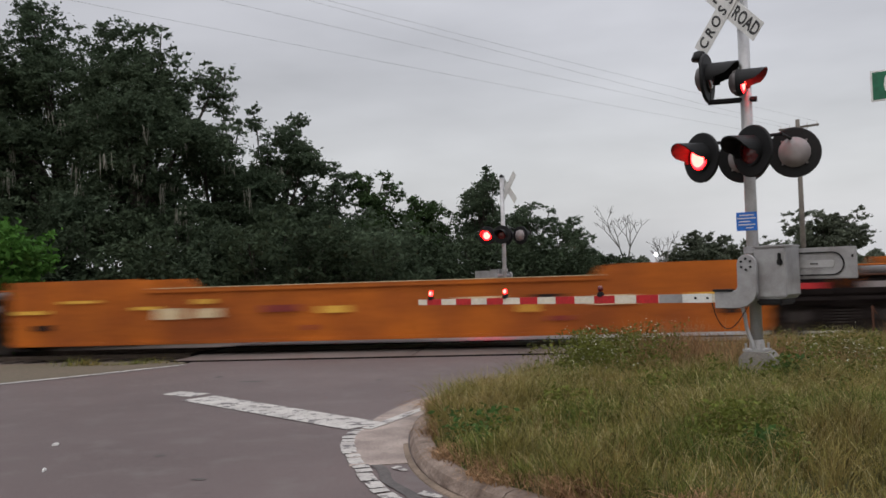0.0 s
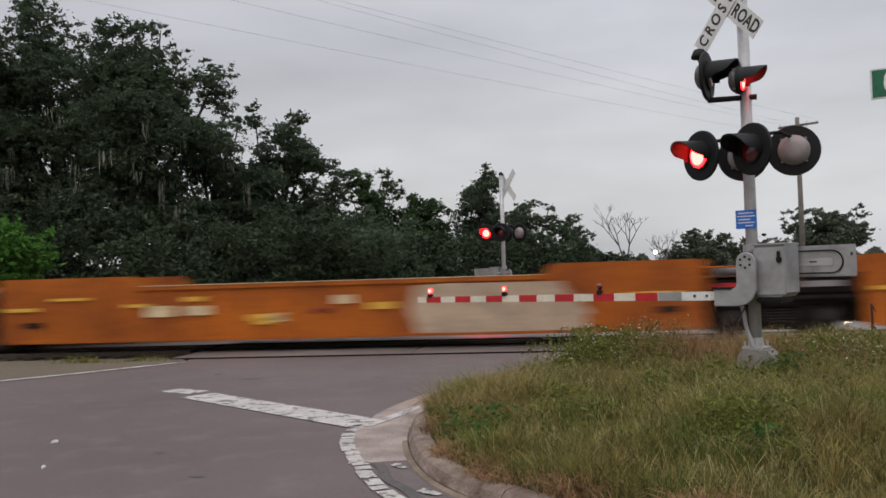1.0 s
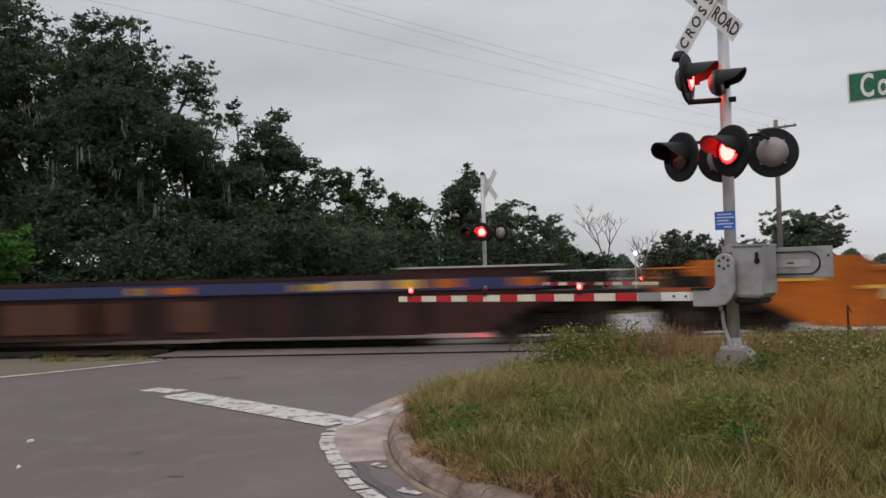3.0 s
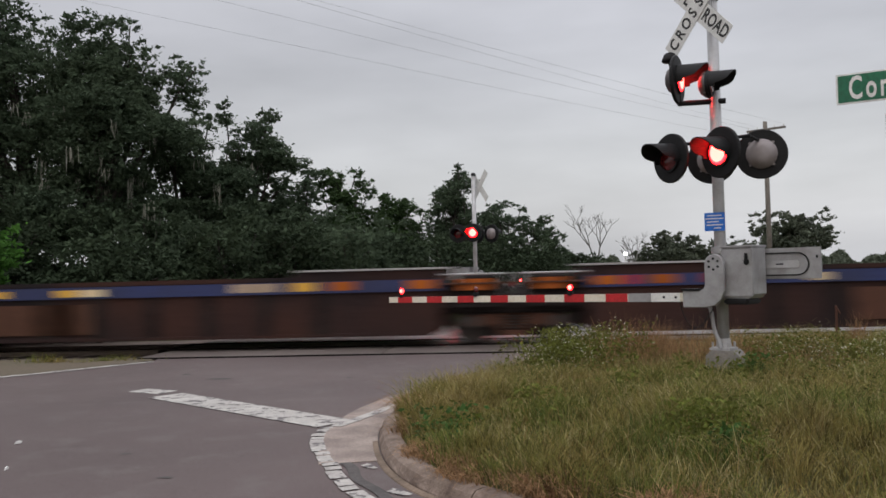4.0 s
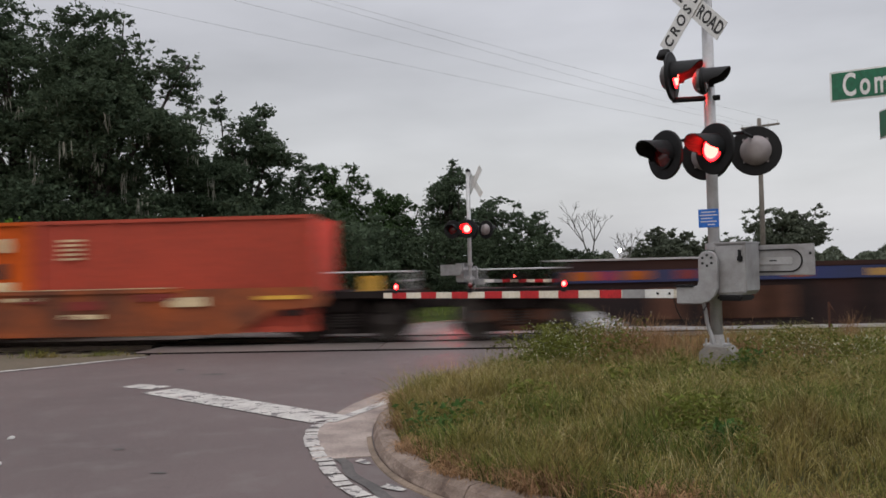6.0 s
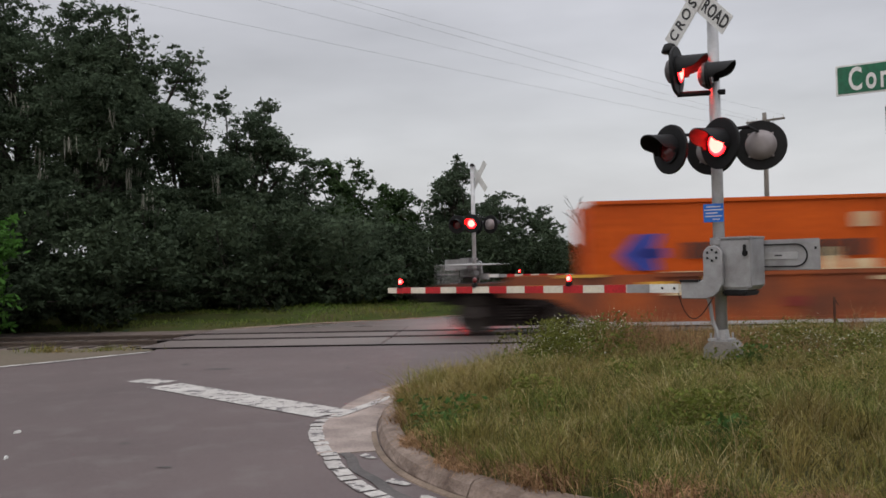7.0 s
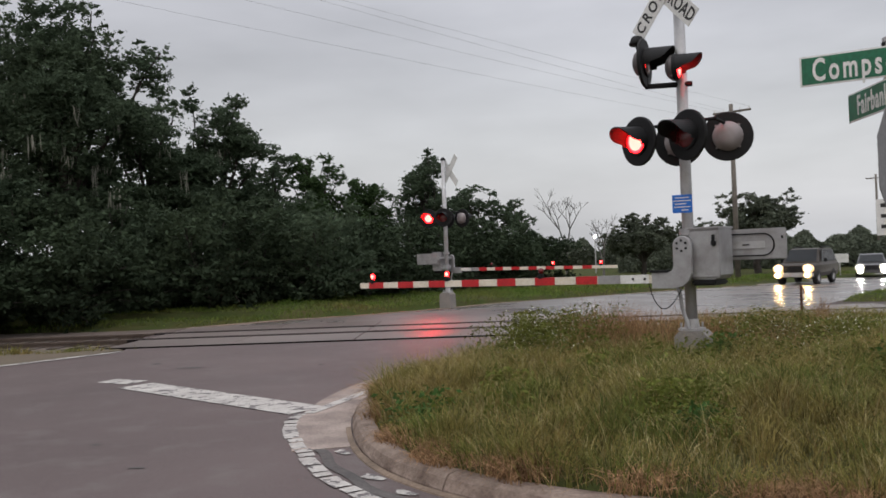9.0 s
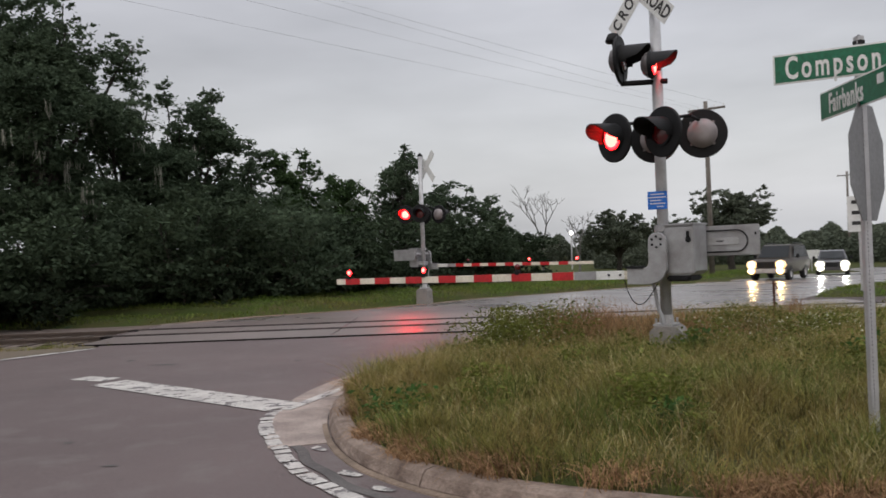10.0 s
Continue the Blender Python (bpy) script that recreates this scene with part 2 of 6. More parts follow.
M["well_dark"] = material("rusty_brown_paint", (0.050, 0.023, 0.018), 0.9, 0, 0.4, 0.45, 14.0, 0.1, (0.011, 0.012, 0.015), spec=0.2)
M["well_blue"] = material("blue_band_paint", (0.018, 0.03, 0.12), 0.6, 0, 0.3, 0.8, 14.0, 0.05, (0.018, 0.022, 0.06))
M["underframe"] = material("underframe_grime", (0.024, 0.019, 0.018), 0.9, 0, 0.4, 2.0, 20.0, 0.2, (0.012, 0.009, 0.009), spec=0.12)
M["wheel_steel"] = material("wheel_steel", (0.06, 0.05, 0.046), 0.6, 0.4, 0.4, 4.0, 30.0, 0.1)
M["container_orange"] = material("container_orange", (0.60, 0.100, 0.007), 0.65, 0, 0.15, 0.6, 10.0, 0.03, (0.48, 0.075, 0.006), spec=0.25)
M["container_red"] = material("container_red", (0.42, 0.05, 0.022), 0.55, 0, 0.2, 0.6, 10.0, 0.03)
M["logo_blue"] = material("logo_blue", (0.03, 0.05, 0.33), 0.5, 0, 0.1, 3, 20, 0.0)
M["car_silver"] = material("car_paint_tan", (0.042, 0.033, 0.026), 0.5, 0.0, 0.1, 3, 30, 0, spec=0.3, coat=0.1)
M["car_dark"] = material("car_paint_dark", (0.05, 0.05, 0.055), 0.35, 0.0, 0.1, 3, 30, 0, coat=0.5)
M["glass"] = material("vehicle_glass", (0.03, 0.035, 0.04), 0.08, 0, 0, bump=0)
M["tyre"] = material("tyre_rubber", (0.02, 0.02, 0.02), 0.8, 0, 0.2, 5, 40, 0.1)
M["pole_wood"] = material("pole_wood", (0.17, 0.15, 0.13), 0.9, 0, 0.3, 3, 30, 0.3)
M["wire"] = material("wire", (0.2, 0.2, 0.21), 0.6, 0, 0, bump=0)
M["tar"] = material("tar_lap", (0.055, 0.05, 0.048), 0.8, 0, 0.4, 5.0, 40.0, 0.4, (0.10, 0.09, 0.085))
M["mud"] = material("dried_mud", (0.21, 0.155, 0.115), 0.95, 0, 0.3, 2.0, 30.0, 0.5, (0.13, 0.095, 0.07))
M["rust"] = material("rusty_steel", (0.10, 0.04, 0.022), 0.8, 0.2, 0.3, 5, 40, 0.2)


# ---- building helpers ----
def mesh_object(name, bm, mat, smooth=False):
    me = bpy.data.meshes.new(name)
    bm.to_mesh(me)
    bm.free()
    for m in (mat if isinstance(mat, (list, tuple)) else [mat]):
        me.materials.append(m)
    if smooth:
        me.polygons.foreach_set("use_smooth", [True] * len(me.polygons))
    return new(name, me)


def part(name, bm, mat, parent, label="", smooth=False):
    ob = mesh_object(name, bm, mat, smooth)
    ob.parent = parent
    return tagged(ob, label)


def thing(name, label, category, at=Matrix.Identity(4), group="", kind=""):
    ob = new(name)
    ob.empty_display_size = 0.2
    ob.matrix_basis = at
    return tagged(ob, label, category, group, kind)


def box(bm, x0, x1, y0, y1, z0, z1, bevel=0.0, m=None):
    v = bmesh.ops.create_cube(bm, size=1.0)["verts"]
    mat = Matrix.Translation(((x0 + x1) / 2, (y0 + y1) / 2, (z0 + z1) / 2)) @ Matrix.Diagonal((x1 - x0, y1 - y0, z1 - z0, 1))
    bmesh.ops.transform(bm, matrix=mat, verts=v)
    if bevel:
        r = bmesh.ops.bevel(bm, geom=list({e for q in v for e in q.link_edges}), offset=bevel, segments=2, affect="EDGES")
        v = list({q for f in r["faces"] for q in f.verts} | {q for q in v if q.is_valid})
    if m is not None:
        bmesh.ops.transform(bm, matrix=m, verts=[q for q in v if q.is_valid])
    return bm


def tube(bm, p, q, r0, r1=None, sides=12, caps=True):
    p, q = Vector(p), Vector(q)
    r1 = r0 if r1 is None else r1
    d = (q - p)
    rot = d.to_track_quat("Z", "Y").to_matrix().to_4x4()
    m = Matrix.Translation((p + q) / 2) @ rot
    bmesh.ops.create_cone(bm, cap_ends=caps, segments=sides, radius1=r0, radius2=r1, depth=d.length, matrix=m)
    return bm


def pipe(bm, pts, r, sides=6, r1=None):
    """One unbroken tube along a line of points."""
    rings = []
    n = len(pts)
    for k, p in enumerate(pts):
        d = (Vector(pts[min(k + 1, n - 1)]) - Vector(pts[max(k - 1, 0)])).normalized()
        u = d.cross(Vector((0.31, 0.17, 0.94))).normalized()
        w = d.cross(u)
        rr = r if r1 is None else r + (r1 - r) * k / (n - 1)
        rings.append([bm.verts.new(Vector(p) + (u * math.cos(2 * math.pi * j / sides) + w * math.sin(2 * math.pi * j / sides)) * rr) for j in range(sides)])
    for a, b in zip(rings, rings[1:]):
        for j in range(sides):
            i = (j + 1) % sides
            bm.faces.new((a[j], a[i], b[i], b[j]))
    return bm


def lathe(bm, profile, sides=24, m=Matrix.Identity(4)):
    """Turns (radius, z) pairs round the z axis."""
    rings = []
    for r, z in profile:
        if r < 1e-6:
            rings.append([bm.verts.new(m @ Vector((0, 0, z)))])
        else:
            rings.append([bm.verts.new(m @ Vector((r * math.cos(2 * math.pi * k / sides), r * math.sin(2 * math.pi * k / sides), z))) for k in range(sides)])
    for a, b in zip(rings, rings[1:]):
        for k in range(sides):
            j = (k + 1) % sides
            if len(a) == 1 and len(b) > 1:
                bm.faces.new((a[0], b[k], b[j]))
            elif len(b) == 1 and len(a) > 1:
                bm.faces.new((a[k], a[j], b[0]))
            elif len(a) > 1:
                bm.faces.new((a[k], a[j], b[j], b[k]))
    bmesh.ops.recalc_face_normals(bm, faces=bm.faces)
    return bm


def extrude_outline(bm, pts, depth, m=Matrix.Identity(4)):
    """A flat outline in x and z, given thickness along y."""
    a = [bm.verts.new(m @ Vector((x, 0, z))) for x, z in pts]
    b = [bm.verts.new(m @ Vector((x, depth, z))) for x, z in pts]
    n = len(pts)
    bm.faces.new(a)
    bm.faces.new(b[::-1])
    for k in range(n):
        bm.faces.new((a[k], b[k], b[(k + 1) % n], a[(k + 1) % n]))
    bmesh.ops.recalc_face_normals(bm, faces=bm.faces)
    return bm


def lettering(name, text, size, mat, parent, m, stretch=1.0, label="", bold=0.0, space=1.05):
    cu = bpy.data.curves.new(name, "FONT")
    cu.body, cu.size, cu.align_x, cu.align_y, cu.extrude, cu.resolution_u = text, size, "CENTER", "CENTER", 0.001, 3
    cu.space_character, cu.offset = space, bold
    tmp = bpy.data.objects.new(name, cu)
    scene.collection.objects.link(tmp)
    me = bpy.data.meshes.new_from_object(tmp.evaluated_get(bpy.context.evaluated_depsgraph_get()))
    bpy.data.objects.remove(tmp)
    me.materials.append(mat)
    me.transform(m @ Matrix.Diagonal((stretch, 1, 1, 1)))
    ob = new(name, me)
    ob.parent = parent
    return tagged(ob, label)


def raw_mesh(name, verts, faces, mat):
    me = bpy.data.meshes.new(name)
    verts, faces = np.asarray(verts, np.float32), np.asarray(faces, np.int32)
    k = faces.shape[1]
    me.vertices.add(len(verts))
    me.vertices.foreach_set("co", verts.ravel())
    me.loops.add(faces.size)
    me.loops.foreach_set("vertex_index", faces.ravel())
    me.polygons.add(len(faces))
    me.polygons.foreach_set("loop_start", np.arange(0, faces.size, k, dtype=np.int32))
    me.update(calc_edges=True)
    me.materials.append(mat)
    return new(name, me)


# ---- ground, road, crossing ----
R = Vector((0.65, 0.76, 0)).normalized()     # the way the road runs over the track
A = Vector((-R.y, R.x, 0))                   # across it, to its left
TRACK_Y, TRACK_SLOPE = 18.47, -0.04          # centre line of the track
TRACK_ANGLE = math.degrees(math.atan(TRACK_SLOPE))


def fall(x, y):
    """Height of the road: level up to the track, falling away beyond it."""
    u = x * R.x + y * R.y
    return float(np.interp(u, [0, 22, 42, 70, 200], [0, 0, -0.45, -0.8, -1.2]))


# outline of all that is paved
KERB = [(3.2, 3.75), (1.9, 4.1), (0.95, 4.55), (0.4, 4.9), (0.05, 5.2), (-0.22, 5.53), (-0.5, 5.98), (-0.73, 6.65), (-0.87, 7.43), (-0.94, 8.23), (-0.85, 9.22), (-0.57, 10.15), (-0.1, 11.2)]
PAVED = [(-60, -30), (60, -30), (60, -6), (9, 2.9), *KERB, (5.2, 17.0), (7.6, 18.6), (9.3, 20.4), (11.2, 23.2), (13.5, 26.0), (19.5, 31.5), (60, 70),
         (52, 86), (26, 54.5), (15.5, 43.4), (10.2, 37.6), (5.2, 31.4), (2.3, 28.0), (0.2, 25.6), (-2.2, 23.8), (-4.6, 22.7), (-6.6, 21.0), (-6.9, 18.8), (-6.2, 15.8), (-7.6, 13.9), (-14, 8.0), (-60, -8)]


def poly_sheet(name, pts, mat, lift=0.0, bands=(22, 30, 42, 55, 70)):
    bm = bmesh.new()
    bm.faces.new([bm.verts.new((x, y, 0)) for x, y in pts])
    bmesh.ops.triangulate(bm, faces=bm.faces[:])
    for d in bands:
        bmesh.ops.bisect_plane(bm, geom=bm.verts[:] + bm.edges[:] + bm.faces[:], plane_co=R * d, plane_no=R)
    for v in bm.verts:
        v.co.z = fall(v.co.x, v.co.y) + lift
    bmesh.ops.recalc_face_normals(bm, faces=bm.faces)
    if sum(f.normal.z for f in bm.faces) < 0:
        bmesh.ops.reverse_faces(bm, faces=bm.faces)
    return mesh_object(name, bm, mat)


def edge_distance(px, py, poly):
    d = np.full(px.shape, 1e9)
    for (x0, y0), (x1, y1) in zip(poly, poly[1:] + poly[:1]):
        ex, ey = x1 - x0, y1 - y0
        k = np.clip(((px - x0) * ex + (py - y0) * ey) / (ex * ex + ey * ey), 0, 1)
        d = np.minimum(d, np.hypot(px - x0 - k * ex, py - y0 - k * ey))
    return d


def inside_many(px, py, poly):
    c = np.zeros(px.shape, bool)
    for (x0, y0), (x1, y1) in zip(poly, poly[1:] + poly[:1]):
        if y0 != y1:
            hit = ((y0 > py) != (y1 > py)) & (px < (x1 - x0) * (py - y0) / (y1 - y0) + x0)
            c ^= hit
    return c


def ground_height(px, py):
    px, py = np.asarray(px, float), np.asarray(py, float)
    base = np.interp(px * R.x + py * R.y, [0, 22, 42, 70, 200], [0, 0, -0.45, -0.8, -1.2])
    d, inn = edge_distance(px, py, PAVED), inside_many(px, py, PAVED)
    off = np.abs(py - (TRACK_Y + TRACK_SLOPE * px))
    bank = 0.13 + 0.14 * np.clip(d / 2.0, 0, 1)
    bank = np.where(off < 5.4, -0.15 + (bank + 0.15) * np.clip((off - 3.4) / 1.8, 0, 1), bank)
    bank = np.where((px < -5.5) & (py < 17.5), -0.08, bank)
    bank = np.where((px < -5) & (py >= 17.5) & (py < 24), np.minimum(bank, 0.02 + 0.05 * np.clip((py - 20) / 4, 0, 1)), bank)
    bank = bank + np.where((px < -5.5) & (py < 17.5), 0, 0.05) * np.sin(px * 0.9) * np.cos(py * 0.7) * np.clip(d - 0.3, 0, 1)
    return base + np.where(inn, -0.12 * np.clip(d / 0.1, 0, 1), (bank + 0.1) * np.clip((d - 0.05) / 0.17, 0.0, 1) - 0.1)


def ground_sheet():
    near = np.concatenate([np.arange(-24, -3, 0.4), np.arange(-3, 9, 0.16), np.arange(9, 36.01, 0.4)])
    far = np.array([2, 5, 10, 20, 40, 80, 160, 400, 1000, 2500.0])
    xs = np.concatenate([-24 - far[::-1], near, 36 + far])
    near_y = np.concatenate([np.arange(2, 13, 0.16), np.arange(13, 40.01, 0.4)])
    ys = np.concatenate([2 - far[::-1], near_y, 40 + far])
    gx, gy = np.meshgrid(xs, ys)
    gz = ground_height(gx, gy)
    verts = np.stack([gx, gy, gz], -1).reshape(-1, 3)
    nx, ny = len(xs), len(ys)
    i = np.arange(nx * ny).reshape(ny, nx)
    faces = np.stack([i[:-1, :-1], i[:-1, 1:], i[1:, 1:], i[1:, :-1]], -1).reshape(-1, 4)
    return tagged(raw_mesh("ground", verts, faces, M["verge"]), "grassy ground with bare soil patches", "ground", kind="structure")


ground = ground_sheet()
road = tagged(poly_sheet("road", PAVED, M["asphalt"]), "worn damp grey asphalt road crossing the railway", "road", kind="structure")


tagged(poly_sheet("road_beyond", [(7.9, 19.3), *[p for p in PAVED[PAVED.index((9.3, 20.4)):PAVED.index((-6.6, 21.0)) + 1]], (-6.6, 20.9)], M["asphalt_far"], 0.004), "wet shining asphalt beyond the track", "road", kind="structure")
tagged(poly_sheet("bare_soil", [(-60, -8.05), (-14, 7.95), (-7.6, 13.85), (-6.18, 15.75), (-6.6, 16.35), (-70, 18.9)], M["soil"], 0.007), "bare brown soil beside the track", "soil", kind="structure")


def ribbon(pts, width, lift):
    """A strip of road paint along a line."""
    bm = bmesh.new()
    row = []
    for k, p in enumerate(pts):
        a, b = Vector((*pts[max(k - 1, 0)], 0)), Vector((*pts[min(k + 1, len(pts) - 1)], 0))
        t = (b - a).normalized()
        s = Vector((-t.y, t.x, 0)) * width / 2
        q = Vector((*p, fall(*p) + lift))
        row.append((bm.verts.new(q + s), bm.verts.new(q - s)))
    for (a, b), (c, d) in zip(row, row[1:]):
        bm.faces.new((a, b, d, c))
    bmesh.ops.recalc_face_normals(bm, faces=bm.faces)
    return bm


def resample(pts, step):
    out = [Vector((*pts[0], 0))]
    for a, b in zip(pts, pts[1:]):
        a, b = Vector((*a, 0)), Vector((*b, 0))
        n = max(1, int((b - a).length / step))
        out += [a.lerp(b, (k + 1) / n) for k in range(n)]
    return [(v.x, v.y) for v in out]


def smooth_line(pts, rounds=2):
    for _ in range(rounds):
        q = [pts[0]]
        for a, b in zip(pts, pts[1:]):
            q += [(a[0] * .75 + b[0] * .25, a[1] * .75 + b[1] * .25), (a[0] * .25 + b[0] * .75, a[1] * .25 + b[1] * .75)]
        pts = q + [pts[-1]]
    return pts


def paint(name, pts, width, label, lift=0.005):
    ob = mesh_object(name, ribbon(pts, width, lift), M["broken_line"] if "broken" in label else M["white_line"])
    return tagged(ob, label, "road marking", kind="structure")


paint("stop_line", [(-4.12, 10.84), (-1.45, 8.48)], 0.5, "worn white stop line painted on asphalt", 0.009)
paint("stop_line", [(-4.75, 11.45), (-4.2, 11.15)], 0.34, "worn end of a white stop line")
paint("edge_line", smooth_line([(-1.42, 8.3), (-1.22, 8.8), (-1.05, 9.3), (-0.77, 10.05), (-0.45, 10.75), (0.2, 11.8)]), 0.13, "white edge line beside the kerb", 0.013)
def broken_edge_line():
    """Thick chipped dabs of paint round the corner, with a dark asphalt lap beside them."""
    line = resample(smooth_line([(-1.5, 8.3), (-1.52, 7.9), (-1.48, 7.5), (-1.3, 6.95), (-1.0, 6.05), (-0.7, 5.45), (-0.2, 4.8), (0.6, 4.2), (1.6, 3.7)], 3), 0.03)
    rnd, k = random.Random(4), 0
    while k < len(line) - 8:
        n = rnd.randint(3, 8)
        dx = rnd.uniform(-0.012, 0.012)
        piece = [(x + dx, y) for x, y in line[k:k + n + 1]]
        paint("edge_line", piece, rnd.uniform(0.115, 0.14), "broken white edge line round the corner", 0.009)
        k += n + rnd.choice((0, 0, 1, 1))
    lap = [(x + 0.13 + 0.02 * math.sin(9 * y), y + 0.04) for x, y in line if y < 7.35]
    tagged(mesh_object("asphalt_lap", ribbon(lap, 0.09, 0.007), M["tar"]), "dark tar lap beside the edge line", "road patch", kind="structure")
    for x, y, w, turn in ((-0.86, 6.55, 0.10, 60), (-0.55, 5.75, 0.12, 50), (-0.3, 5.33, 0.10, 40)):
        d = Vector((math.cos(radians(turn)), -math.sin(radians(turn)), 0))
        blob = [(x + (d.x * math.cos(k * 0.7) - 0.45 * d.y * math.sin(k * 0.7)) * w * (1 + 0.25 * math.sin(k * 2.3)), y + (d.y * math.cos(k * 0.7) + 0.45 * d.x * math.sin(k * 0.7)) * w * (1 + 0.25 * math.sin(k * 2.3))) for k in range(9)]
        tagged(poly_sheet("paint_patch", blob, M["broken_line"], 0.008), "broken remnant of white paint in the gutter", "road marking", kind="structure")


broken_edge_line()
paint("edge_line", [(-14, 7.0), (-7.45, 13.85), (-6.15, 15.5)], 0.17, "white edge line along the road", 0.011)


tagged(mesh_object("verge_edge", ribbon(resample([(26, 54.5), (15.5, 43.4), (10.2, 37.6), (5.2, 31.4), (2.3, 28.0), (0.2, 25.6), (-2.2, 23.8), (-4.6, 22.7), (-6.6, 21.0)], 0.5), 0.5, 0.012), M["mud"]), "bare tan soil along the edge of the far verge", "verge edge", kind="structure")


def swept(name, line, prof, mat, label, joint=0.0):
    """A profile of (offset towards the road, height) carried along a line, cut by joints into pieces."""
    whole = thing(name, label, name.replace("_", " "), kind="structure")
    fine = resample(line, 0.12)
    per = max(2, int(joint / 0.12)) if joint else len(fine)
    for first in range(0, len(fine) - 1, per):
        piece = range(first, min(first + per, len(fine) - 1) + 1)
        bm, rows = bmesh.new(), []
        for k in piece:
            p = fine[k]
            a, b = Vector((*fine[max(k - 1, 0)], 0)), Vector((*fine[min(k + 1, len(fine) - 1)], 0))
            t = (b - a).normalized()
            s = Vector((-t.y, t.x, 0))
            shift = t * (0.006 if k == piece[0] else -0.006 if k == piece[-1] else 0)
            chip = 0.009 * noise.noise(Vector((p[0] * 6, p[1] * 6, 0))) + 0.006 * noise.noise(Vector((p[0] * 19, p[1] * 19, 3)))
            rows.append([bm.verts.new(Vector((*p, 0)) + shift + s * (o + (chip if z > 0.02 else 0)) + Vector((0, 0, z + (chip if z > 0.02 else 0)))) for o, z in prof])
        for a, b in zip(rows, rows[1:]):
            for k in range(len(prof) - 1):
                bm.faces.new((a[k], a[k + 1], b[k + 1], b[k]))
        bm.faces.new(rows[0])
        bm.faces.new(rows[-1][::-1])
        bmesh.ops.recalc_face_normals(bm, faces=bm.faces)
        part("slab", bm, mat, whole, smooth=False)
    return whole


def kerb():
    line = smooth_line(KERB, 2)
    swept("kerb", line, [(0.02, -0.05), (0.015, 0.02), (0.0, 0.05), (-0.02, 0.09), (-0.05, 0.112), (-0.11, 0.12), (-0.17, 0.115), (-0.19, -0.05)], M["concrete"], "stained brown concrete kerb round the corner", 3.0)
    swept("gutter", [p for p in line if p[1] > 6.75], [(0.57, -0.04), (0.55, 0.008), (0.3, 0.0075), (0.03, 0.007), (0.025, -0.04)], M["gutter"], "pale concrete gutter beside the kerb", 1.5)
    swept("gutter_mud", [p for p in line if p[1] < 7.6], [(0.09, -0.02), (0.075, 0.009), (0.03, 0.016), (0.02, -0.02)], M["mud"], "dried mud along the foot of the kerb")


kerb()


def track():
    along = pose(0, TRACK_Y, 0, 0, 0, TRACK_ANGLE)
    bm = bmesh.new()
    box(bm, -250, 250, -2.25, 3.9, -0.4, -0.085)
    bed = tagged(mesh_object("track_bed", bm, M["ballast"]), "dark brown stone ballast under the rails", "track bed", kind="structure")
    bed.matrix_basis = along
    for side in (-0.755, 0.755):
        bm = bmesh.new()
        box(bm, -6.9, 10.6, side - 0.165, side + 0.165, -0.05, 0.026)
        pad = tagged(mesh_object("flangeway_rubber", bm, M["flangeway"]), "black rubber strip beside the rail", "rubber strip", kind="structure")
        pad.matrix_basis = along
        bm = bmesh.new()
        extrude_outline(bm, [(-0.036, 0.028), (0.036, 0.028), (0.036, -0.01), (0.012, -0.02), (0.012, -0.1), (0.07, -0.13), (-0.07, -0.13), (-0.012, -0.1), (-0.012, -0.02), (-0.036, -0.01)], 500,
                        pose(-250, side, 0, 0, 0, -90))
        r = tagged(mesh_object("rail", bm, M["rail"]), "worn steel rail", "rail", "rails", kind="structure")
        r.matrix_basis = along
    ties = thing("sleepers", "dark worn timber sleepers in the ballast", "sleepers", along, kind="structure")
    tie = None
    for k in list(range(40)) + list(range(70, 95)):
        x = -28.0 + 0.53 * k if k < 40 else 10.9 + 0.53 * (k - 70)
        if tie is None:
            tie = part("sleeper", box(bmesh.new(), -0.115, 0.115, -1.3, 1.3, -0.25, -0.065, 0.01), M["sleeper"], ties)
            data = tie.data
        else:
            tie = new("sleeper", data)
            tie.parent = ties
        tie.location = (x, 0.02 * math.sin(k * 3.1), 0.006 * math.sin(k * 1.7))
    # dark tar seam where the near panels meet the asphalt
    bm = bmesh.new()
    box(bm, -6.6, 6.0, -2.62, -2.53, -0.05, 0.022)
    seam = tagged(mesh_object("tar_seam", bm, M["flangeway"]), "dark tar seam beside the crossing panels", "tar seam", kind="structure")
    seam.matrix_basis = along
    # crossing surface between and beside the rails
    for y0, y1 in ((-2.5, -0.93), (-0.58, 0.58), (0.93, 2.4)):
        surface = thing("crossing_surface", "damp concrete crossing panels beside the rails", "crossing surface", along, kind="structure")
        for k in range(7):
            bm = bmesh.new()
            box(bm, -6.6 + k * 2.45, -6.6 + (k + 1) * 2.45 - (0.03 if k in (1, 4) else 0.008), y0, y1, -0.1, 0.02, 0.006)
            part("panel", bm, M["panel"], surface)


track()


# ---- crossing signals ----
DRUMS = []       # (part, phase): light drums that turn behind the lenses


